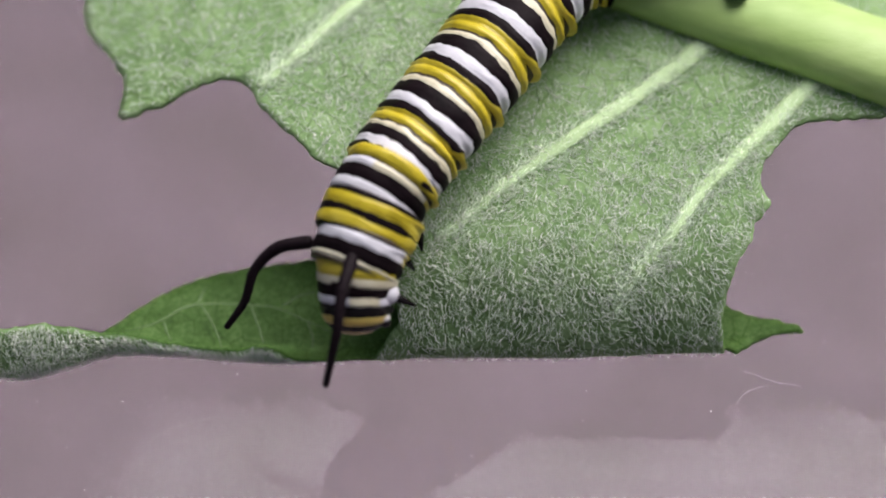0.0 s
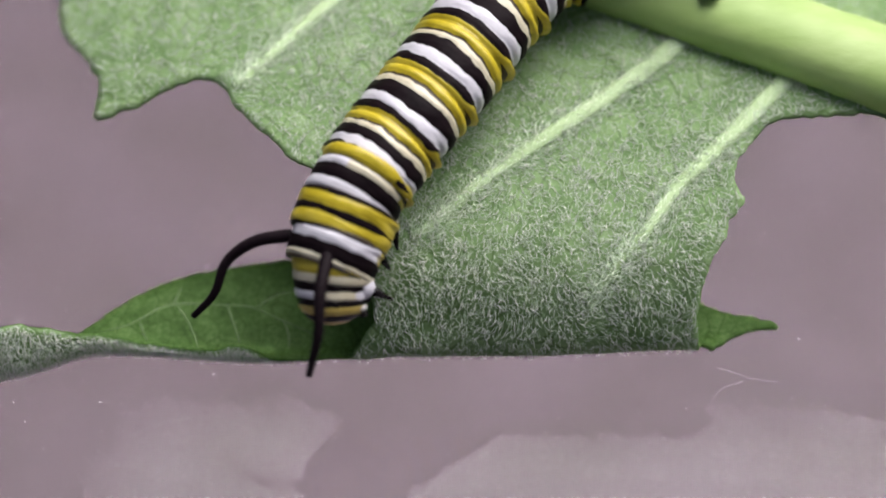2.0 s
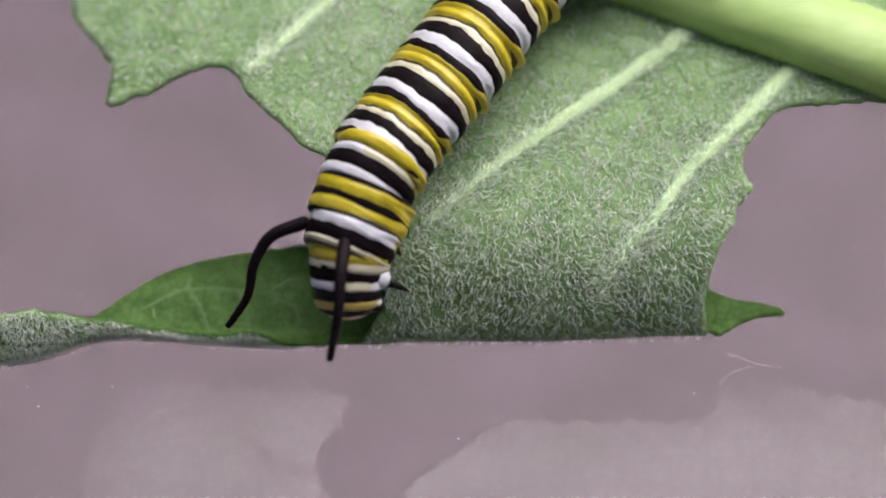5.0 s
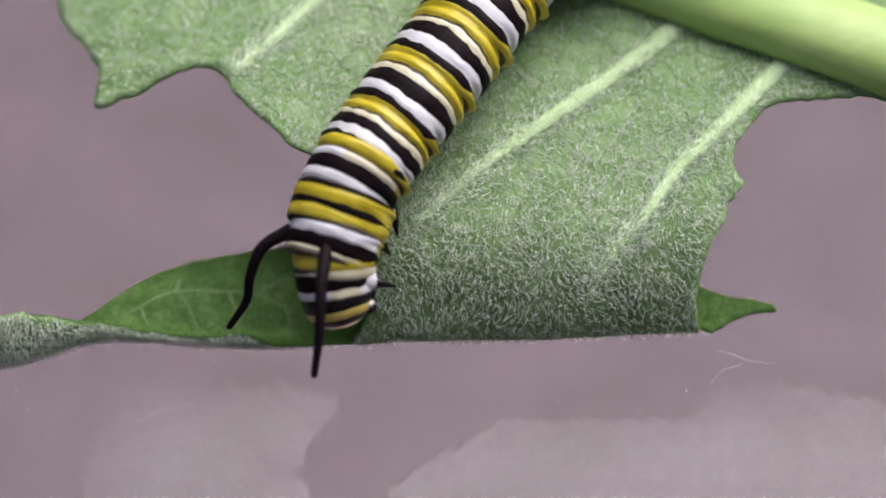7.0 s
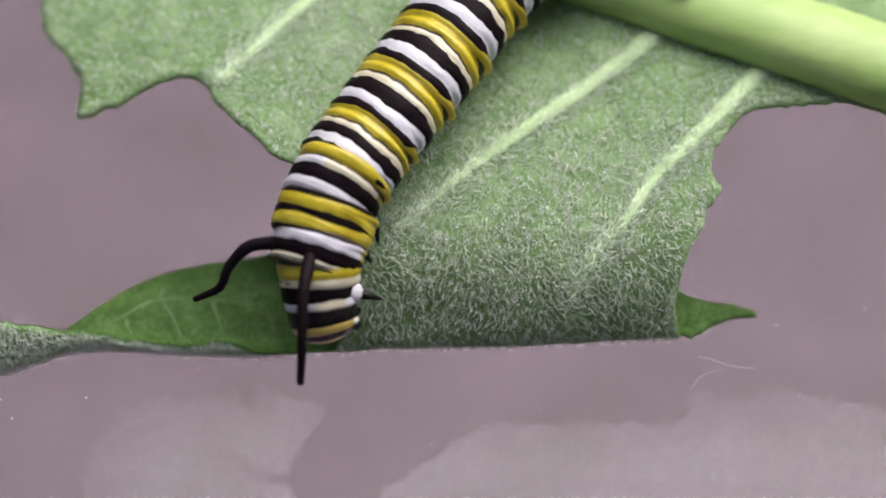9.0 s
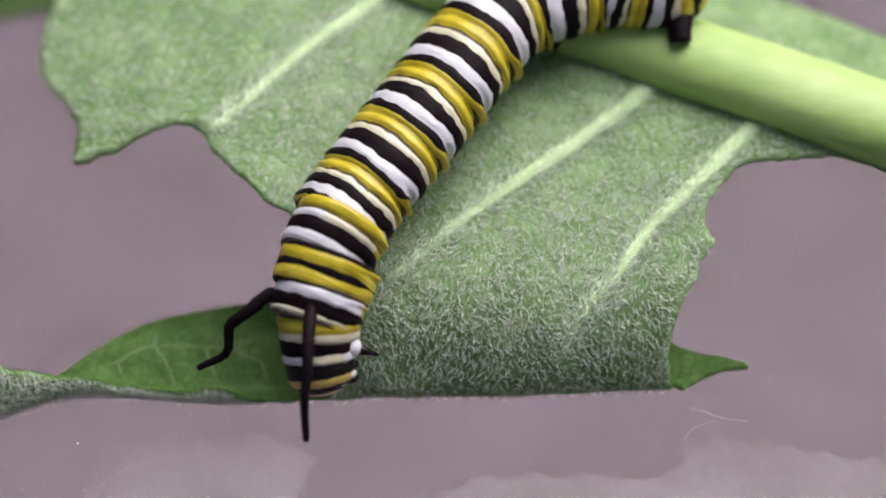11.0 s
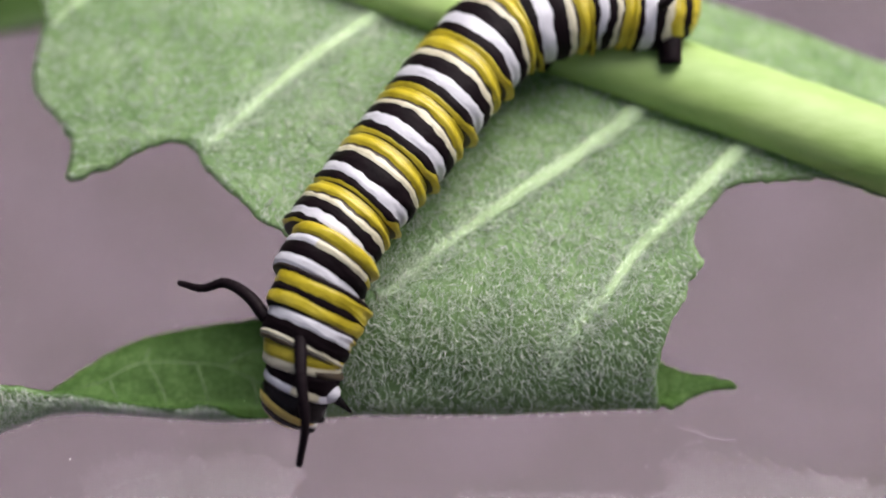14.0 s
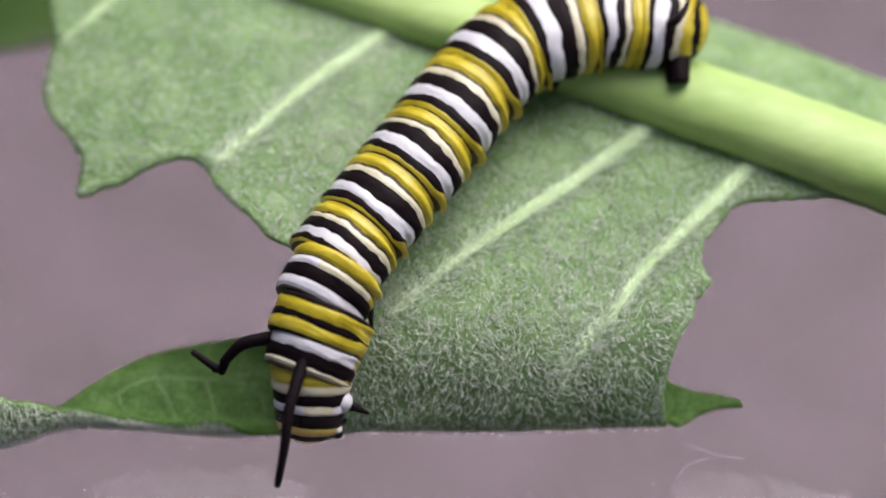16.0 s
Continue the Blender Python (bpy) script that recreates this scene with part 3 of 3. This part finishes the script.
# Rear body: fixed on the leaf from the first abdominal ring to the tail.
JOINTS = [(-5.25, 12.15), (-3.4, 14.7), (-1.1, 17.7), (1.2, 20.7), (3.7, 24.1), (6.8, 27.2), (11.5, 28.8), (14.9, 28.9), (20.0, 28.6)]
LIFTS = [3.45, 3.4, 3.4, 3.45, 3.6, 3.8, 4.1, 4.1, 3.7]
RADII = [3.30, 3.3, 3.35, 3.38, 3.38, 3.38, 3.25, 3.0, 1.2]
BODY = [Vector((s, r, sag(r) + l)) for (s, r), l in zip(JOINTS, LIFTS)]


def body_at(i, f):
    p = [BODY[0] * 2 - BODY[1]] + BODY + [BODY[-1] * 2 - BODY[-2]]
    a, b, c, d = p[i:i + 4]
    pos = 0.5 * ((2 * b) + (c - a) * f + (2 * a - 5 * b + 4 * c - d) * f * f + (3 * b - a - 3 * c + d) * f ** 3)
    tan = 0.5 * ((c - a) + 2 * (2 * a - 5 * b + 4 * c - d) * f + 3 * (3 * b - a - 3 * c + d) * f * f)
    return pos, -tan, RADII[i] + (RADII[i + 1] - RADII[i]) * f


RING_FRONT = [(0.02, D), (0.065, Y), (0.205, K), (0.40, Wh), (0.66, K), (0.78, C), (0.825, D), (1.0, Y), (1.09, Y)]
RING = [(0.02, D), (0.095, Y), (0.24, K), (0.435, Wh), (0.67, K), (0.78, C), (0.825, D), (1.0, Y), (1.09, Y)]
FLANK = [0.075, 0.225, 0.25, 0.44, 0.66, 0.78, 0.80, 1.0, 1.09]
rings = [banded("body_ring", RING_FRONT if i < 2 else RING, lambda f, i=i: body_at(i, f), 3.9, i + 1, caterpillar, bow=0.7 if i < 5 else 0.35, flank=FLANK, leaning=True) for i in range(7)]


def tail_at(f):
    pos, tan, _ = body_at(7, f)
    return pos, tan, 3.15 * math.sqrt(max(1 - max(0, (f - 0.12) / 0.89) ** 2.2, 0.004))


banded("tail", [(0.012, D), (0.10, Y), (0.19, K), (0.36, Wh), (0.50, K), (0.60, C), (0.74, Y), (0.84, K), (1.0, Y)], tail_at, 4.7, 9, caterpillar, "rounded yellow and black tail end", crease=0.03, bulge=0.03, leaning=True)
horn = spline([Vector((16.9, 28.1, sag(28) + 7.2)), Vector((17.3, 28.3, sag(28) + 8.0)), Vector((17.9, 29.2, sag(29) + 8.3)), Vector((18.1, 30.0, sag(30) + 8.2))], 14)
part("rear_horn", mesh_of("rear_horn", *tube(horn, [0.36 - 0.02 * i for i in range(14)], 12), [M_TENT], leaning=True), caterpillar, "short black fleshy rear horn")


def stub(name, pts, r0, r1, m, parent, n=10, label=""):
    line = spline([Vector(p) for p in pts], n)
    return part(name, mesh_of(name, *tube(line, [r0 + (r1 - r0) * i / (n - 1) for i in range(n)], 14, up=Vector((0.3, 0.2, 1)), rough=0.1), [m], leaning=parent is caterpillar), parent, label)


stub("rear_proleg", [(17.7, 27.2, sag(27) + 3.8), (17.8, 26.3, sag(26) + 3.7), (17.9, 24.7, sag(25) + 3.3)], 0.95, 0.75, M_BLACK, caterpillar, label="stubby black clasping leg")
for s, r in ((1.9, 16.6), (4.4, 19.7), (7.0, 23.0), (10.0, 25.2)):
    stub("proleg", [(s - 0.9, r + 0.5, sag(r) + 1.6), (s - 0.6, r + 0.1, sag(r) + 0.8), (s - 0.5, r - 0.1, sag(r) + 0.1)], 0.9, 0.6, M_BLACK, caterpillar)
stub("true_leg", [(-4.1, 9.7, sag(10) + 2.6), (-3.4, 9.0, sag(9) + 2.2), (-3.1, 7.5, sag(8) + 0.9)], 0.55, 0.10, M_HEAD, caterpillar, label="pointed glossy black leg")
stub("true_leg", [(-4.8, 7.3, sag(7) + 2.5), (-4.2, 6.9, sag(7) + 2.0), (-3.6, 6.2, sag(6) + 0.9)], 0.5, 0.10, M_HEAD, caterpillar, label="pointed glossy black leg")


# Front body: rings that move, built along their own z axis from the rear edge at z = 0.
def straight(length, r0, r1):
    return lambda f: (Vector((0, 0, length * f)), Vector((0, 0, 1)), r0 + (r1 - r0) * f)


def own(name, bands, length, r0, r1, seed, label="", **k):
    return banded(name, bands, straight(length, r0, r1) if not callable(r0) else r0, length, seed, caterpillar, label, dorsal=Vector((0, 1, 0)), **k)


T3A_LEN, T3B_LEN, T2_LEN, T1A_LEN, T1B_LEN, HEAD_LEN = 3.5, 2.75, 2.6, 2.4, 2.4, 3.6
third_a = own("third_thorax_ring", [(0.26, Y), (0.295, D), (0.445, C), (0.72, K), (0.945, Wh), (1.0, D)], T3A_LEN, 3.22, 3.20, 21, crease=0.035, bulge=0.06, wave=0.035, step=0.03, bow=0.5, ends=((C, Y, 1.45, 2.3), (C, Wh, 5.2, 6.4)))
third_b = own("third_thorax_fold", [(0.13, K), (0.42, Y), (0.61, K), (0.93, Y), (1.0, K)], T3B_LEN, 3.38, 3.34, 26, crease=0.03, bulge=0.06, wave=0.045, step=0.04, bow=0.4, flank=[0.10, 0.50, 0.53, 0.84, 1.0])
second = own("second_thorax_ring", [(0.12, D), (0.42, Wh), (0.785, K), (0.92, C), (1.0, D)], T2_LEN, 3.12, 3.0, 22, crease=0.02, bulge=0.05, wave=0.05, step=0.03, bow=0.35, ends=((Wh, Y, 1.62, 2.5),))
neck_a = own("first_thorax_ring", [(0.20, K), (0.28, D), (0.70, Y), (1.0, C)], T1A_LEN, 2.85, 2.65, 23, crease=0.04, bulge=0.04, wave=0.03, step=0.06)
neck_b = own("collar_ring", [(0.20, D), (0.70, K), (0.96, Wh), (1.0, D)], T1B_LEN, 2.58, 2.42, 24, crease=0.04, bulge=0.05, wave=0.05, step=0.04, ends=((Wh, C, 0.30, 1.15),))


def head_at(f):
    return Vector((0, 0, HEAD_LEN * f)), Vector((0, 0, 1)), 2.32 * math.sqrt(max(1 - (abs(f - 0.42) / 0.585) ** 2.4, 0.003))


head = own("head", [(0.35, HB), (0.60, HB), (0.755, HY), (0.90, HB), (1.0, HY)], HEAD_LEN, head_at, 0, 25, "glossy black head with yellow bands", crease=0.0, bulge=0.0, wave=0.015, step=0.035)


bead("side_fold", (2.62, -1.1, 1.75), (0.60, 1.0, 0.42), M_YELLOW, third_b)
bead("side_fold", (2.62, -1.1, 2.5), (0.62, 1.0, 0.46), M_CREAM, third_a)
bead("labrum", (2.05, -0.3, 2.35), (0.34, 0.55, 0.30), M_MOUTH, head, "pale shiny lip")
bead("mandible", (1.95, -0.55, 2.75), (0.40, 0.5, 0.34), M_HEAD, head)
bead("mandible", (2.10, -0.75, 1.85), (0.36, 0.5, 0.30), M_HEAD, head)
for k in range(4):
    bead("eyelet", (1.78 + 0.06 * k, 0.85 - 0.28 * k, 1.3 + 0.1 * k), (0.15, 0.15, 0.15), M_HEAD, head)
bead("side_bump", (2.15, -0.35, 1.5), (0.80, 0.90, 0.78), M_WHITE, neck_b, "white fleshy bump above the leg")
stub("true_leg", [(2.4, -0.6, 1.6), (3.0, -0.9, 1.9), (3.7, -1.6, 2.3)], 0.42, 0.09, M_HEAD, neck_b, label="pointed glossy black leg")

# Front tentacles: chains of short sections.
SECTIONS = 15


def tentacle(length, r0, r1):
    made = []
    step = length / SECTIONS
    for i in range(SECTIONS):
        a, b = r0 + (r1 - r0) * i / SECTIONS, r0 + (r1 - r0) * (i + 1) / SECTIONS
        pts, rad = [], []
        for j in range(13):
            u = j / 12
            z = -a + u * (step * 1.12 + a + b)
            r = a + (b - a) * u
            cap = 1.0
            if z < 0:
                cap = math.sqrt(max(1 - (z / a) ** 2, 0.0025))
            if z > step * 1.12:
                cap = math.sqrt(max(1 - ((z - step * 1.12) / b) ** 2, 0.0025))
            pts.append(Vector((0, 0, z)))
            rad.append(r * cap)
        made.append(part("tentacle_section", mesh_of("tentacle_section", *tube(pts, rad, 16, up=Vector((0, 1, 0)), rough=0.05), [M_TENT]), caterpillar))
    return made


outer_tentacle = tentacle(9.2, 0.47, 0.22)
near_tentacle = tentacle(9.2, 0.46, 0.24)


def rows_of_front():
    """Where the front of the body is at each time: second ring, head's lower end, head's turn, and both tentacles from root to tip."""
    rows = []

    def front(t, ring, chin, turn, outer, near):
        rows.append((t, ring, chin, turn, outer, near))

    front(0.0, (-7.1, 7.3), (-7.6, 1.8), -5, [(-10.6, 7.8), (-12.6, 7.4), (-14.2, 5.9), (-14.9, 3.9), (-16.1, 2.3)], [(-7.5, 6.7), (-8.1, 4.3), (-8.4, 1.8), (-9.1, -1.4)])
    front(0.5, (-7.1, 7.3), (-7.6, 1.9), -5, [(-10.6, 7.8), (-12.5, 7.5), (-14.1, 5.8), (-14.9, 3.4), (-15.9, 2.0)], [(-7.5, 6.7), (-8.0, 4.1), (-8.3, 1.5), (-9.0, -1.4)])
    front(1.0, (-7.1, 7.5), (-7.7, 2.3), -4, [(-10.4, 8.1), (-12.7, 7.7), (-14.7, 6.0), (-15.5, 4.2), (-16.7, 3.1)], [(-7.5, 6.8), (-8.0, 4.2), (-8.1, 1.7), (-8.8, -0.9)])
    front(1.5, (-7.1, 7.2), (-7.6, 2.5), -4, [(-10.2, 8.1), (-12.5, 7.7), (-14.2, 6.3), (-15.3, 4.2), (-16.8, 3.0)], [(-7.5, 6.5), (-7.9, 4.0), (-8.0, 1.4), (-8.6, -0.9)])
    front(2.0, (-7.1, 7.3), (-7.5, 2.4), -5, [(-10.2, 8.2), (-12.5, 7.8), (-14.4, 6.5), (-15.3, 4.4), (-16.7, 3.0)], [(-7.5, 6.7), (-7.9, 4.3), (-8.0, 1.7), (-8.6, -0.8)])
    front(2.5, (-7.0, 7.5), (-7.4, 2.2), -6, [(-10.3, 8.1), (-12.4, 7.7), (-14.3, 6.3), (-15.2, 4.2), (-16.6, 2.7)], [(-7.4, 6.8), (-7.8, 4.1), (-8.0, 1.5), (-8.5, -0.8)])
    front(3.0, (-7.0, 7.5), (-7.6, 2.3), -6, [(-10.1, 8.2), (-12.2, 7.7), (-14.1, 6.7), (-15.0, 4.4), (-16.7, 2.9)], [(-7.4, 6.9), (-7.7, 4.5), (-7.8, 1.9), (-8.4, -0.7)])
    front(5.5, (-6.7, 7.3), (-7.2, 1.7), -7, [(-10.0, 8.1), (-12.1, 7.2), (-13.3, 5.3), (-13.8, 3.1), (-15.0, 1.1)], [(-7.1, 6.7), (-7.3, 4.5), (-7.5, 1.9), (-8.0, -0.8)])
    front(6.0, (-7.1, 7.6), (-7.2, 2.3), -15, [(-10.0, 8.2), (-11.9, 7.7), (-13.5, 6.4), (-14.5, 4.1), (-15.1, 2.4)], [(-7.5, 7.0), (-7.9, 4.3), (-8.2, 1.8), (-8.6, -1.3)])
    front(6.5, (-7.1, 7.6), (-7.4, 2.1), -12, [(-10.2, 8.1), (-11.8, 7.5), (-13.3, 6.2), (-14.0, 3.9), (-14.8, 1.3)], [(-7.5, 7.0), (-8.1, 4.2), (-8.3, 1.6), (-8.6, -1.1)])
    front(7.0, (-7.2, 6.9), (-7.0, 1.2), -12, [(-10.2, 7.6), (-12.0, 6.5), (-12.9, 4.6), (-13.2, 3.1), (-14.4, 1.4)], [(-7.6, 6.3), (-7.9, 3.7), (-8.0, 0.8), (-8.4, -1.8)])
    front(7.5, (-7.2, 7.2), (-7.2, 1.4), -15, [(-10.1, 7.6), (-12.2, 6.9), (-13.4, 5.4), (-13.9, 3.6), (-15.1, 1.8)], [(-7.6, 6.6), (-8.2, 3.8), (-8.3, 1.2), (-8.6, -1.6)])
    front(8.0, (-7.0, 7.2), (-6.5, 1.4), -28, [(-10.0, 7.6), (-11.7, 7.1), (-13.1, 6.0), (-13.8, 4.2), (-14.4, 2.3)], [(-7.4, 6.6), (-7.8, 4.0), (-7.8, 1.1), (-8.4, -1.8)])
    front(8.5, (-6.9, 7.1), (-6.6, 1.6), -40, [(-10.1, 7.6), (-12.4, 6.8), (-13.8, 5.2), (-14.3, 3.1), (-15.6, 1.3)], [(-7.3, 6.5), (-7.7, 3.7), (-7.8, 0.8), (-8.2, -1.6)])
    front(9.0, (-7.0, 6.9), (-6.7, 0.7), -8, [(-9.8, 7.4), (-11.7, 7.1), (-13.1, 5.8), (-13.8, 4.5), (-15.4, 3.8)], [(-7.4, 6.3), (-7.8, 3.9), (-7.9, 0.9), (-8.1, -1.8)])
    front(11.5, (-6.5, 6.5), (-6.5, 0.4), -10, [(-9.8, 7.0), (-11.4, 5.8), (-12.6, 4.8), (-12.9, 2.9), (-14.7, 1.7)], [(-6.9, 6.0), (-7.0, 3.5), (-7.0, 0.6), (-7.1, -2.4)])
    front(12.0, (-6.5, 6.5), (-6.5, 0.5), -18, [(-9.7, 6.7), (-11.6, 6.0), (-12.8, 4.5), (-13.4, 2.6), (-15.1, 1.2)], [(-6.9, 5.9), (-7.1, 3.3), (-6.8, 0.4), (-7.1, -2.2)])
    front(12.5, (-6.7, 6.3), (-7.2, -0.1), 5, [(-9.8, 6.5), (-11.2, 7.2), (-12.8, 7.5), (-14.0, 6.8), (-15.6, 6.3)], [(-7.1, 5.8), (-7.3, 3.3), (-7.2, 0.0), (-7.6, -2.9)])
    front(13.0, (-6.8, 6.0), (-7.1, -0.1), -2, [(-10.3, 6.8), (-12.0, 6.4), (-13.2, 5.5), (-14.1, 4.5), (-15.3, 4.7)], [(-7.3, 5.4), (-7.6, 2.8), (-7.6, 0.2), (-8.0, -2.4)])
    front(13.5, (-6.6, 6.2), (-6.4, 0.0), -5, [(-9.6, 6.6), (-11.3, 6.2), (-12.7, 4.7), (-13.4, 3.8), (-14.6, 4.6)], [(-7.0, 5.6), (-7.1, 3.1), (-6.9, -0.2), (-7.2, -2.7)])
    front(14.0, (-6.7, 5.8), (-8.1, -0.5), 20, [(-9.6, 6.8), (-10.8, 8.2), (-12.4, 9.1), (-14.0, 8.8), (-15.4, 9.1)], [(-7.1, 5.3), (-7.0, 2.6), (-6.7, -0.3), (-7.1, -2.9)])
    front(14.5, (-7.0, 5.6), (-8.2, -0.8), 18, [(-9.7, 6.3), (-11.0, 7.2), (-12.2, 7.7), (-13.8, 6.9), (-15.5, 6.9)], [(-7.4, 5.1), (-7.5, 2.3), (-7.4, -1.0), (-8.0, -3.5)])
    front(15.0, (-7.2, 5.4), (-7.5, -0.5), 2, [(-9.8, 6.3), (-11.5, 6.4), (-12.7, 6.0), (-13.9, 4.9), (-15.3, 5.5)], [(-7.6, 4.8), (-8.3, 2.5), (-8.6, -0.4), (-9.1, -3.5)])
    front(15.5, (-7.2, 5.5), (-7.1, -0.7), 3, [(-10.0, 6.5), (-11.5, 6.3), (-12.7, 5.4), (-13.6, 5.1), (-15.3, 5.5)], [(-7.5, 5.0), (-8.3, 2.0), (-8.5, -0.9), (-9.1, -3.4)])
    front(16.0, (-7.0, 5.4), (-7.3, -0.5), 2, [(-10.0, 6.5), (-11.7, 6.1), (-12.9, 5.1), (-13.4, 4.4), (-15.1, 5.4)], [(-7.5, 4.9), (-8.3, 1.9), (-8.6, -0.7), (-9.1, -3.2)])
    return rows


def pose_along(origin, along, turn=0.0, dorsal=DORSAL, lean=0.25):
    along = along.normalized()
    mid = origin + along * 1.5
    along = along.lerp((recede(mid + along) - recede(mid - along)).normalized(), lean).normalized()
    origin = recede(mid) - along * 1.5
    x, y, z = frame_of(along, dorsal)
    m = Matrix((x, y, z)).transposed().to_4x4()
    return Matrix.Translation(origin * MM) @ m @ Matrix.Rotation(turn, 4, "Y")


def motions():
    keys = {ob: [] for ob in (third_a, third_b, second, neck_a, neck_b, head, *outer_tentacle, *near_tentacle)}
    first, first_along, _ = body_at(0, 0.0)
    slides = [0.6, 0.45, 0.27, 0.14, 0.05]
    for ob in rings[:5]:
        keys[ob] = []
    for t, ring, chin, turn, outer, near in rows_of_front():
        slide = 7.3 - ring[1]
        for i, k in enumerate(slides):
            ahead = body_at(i, 0.5)[1].normalized() * (slide * k * MM)
            keys[rings[i]].append((t, Matrix.Translation(ahead)))
        fixed = first + first_along.normalized() * (slide * slides[0])
        mid = Vector((*ring, sag(ring[1]) + 3.6))
        low = Vector((*chin, sag(chin[1]) + 3.3))
        axis = (low - mid).normalized()
        span = (low - mid).length
        d0, d1 = first_along.normalized(), axis
        reach = (mid - fixed).length

        def hermite(u):
            return fixed * (2 * u ** 3 - 3 * u * u + 1) + d0 * (reach * (u ** 3 - 2 * u * u + u)) + mid * (3 * u * u - 2 * u ** 3) + d1 * (reach * (u ** 3 - u * u))

        lead = (d0 * 0.5 + d1 * 0.5).normalized()
        u_a, u_b = 0.50, 0.885
        along_a, along_b = d0.lerp(d1, 0.2).normalized(), d0.lerp(d1, 0.45).normalized()
        keys[third_a].append((t, pose_along(hermite(u_a) - along_a * T3A_LEN, along_a)))
        keys[third_b].append((t, pose_along(hermite(u_b) - along_b * T3B_LEN, along_b)))
        keys[second].append((t, pose_along(mid + lead * 1.45 - lead * T2_LEN, lead)))
        rest = span - 1.35
        end_a = mid + axis * (1.35 + rest * 0.22)
        keys[neck_a].append((t, pose_along(end_a - axis * T1A_LEN, axis)))
        a = radians(-turn)
        face = Vector((axis.x * math.cos(a) - axis.y * math.sin(a), axis.x * math.sin(a) + axis.y * math.cos(a), axis.z))
        half = (axis + face).normalized()
        end_b = mid + axis * (1.35 + rest * 0.52)
        keys[neck_b].append((t, pose_along(end_b - half * T1B_LEN, half)))
        keys[head].append((t, pose_along(low - axis * 2.1 - face * (HEAD_LEN - 2.1), face)))
        for chain, pts, lift in ((outer_tentacle, outer, (4.0, 3.7, 2.9, 2.1, 1.4)), (near_tentacle, near, (6.3, 7.4, 7.6, 6.8))):
            line = spline([Vector((s, r, sag(r) + l)) for (s, r), l in zip(pts, lift)], SECTIONS + 1)
            for ob, p, q in zip(chain, line, line[1:]):
                keys[ob].append((t, pose_along(p, q - p, 0.0, Vector((0.37, 0.42, 0.83)), 1.0)))
    for ob, rows in keys.items():
        walk(ob, rows)


motions()
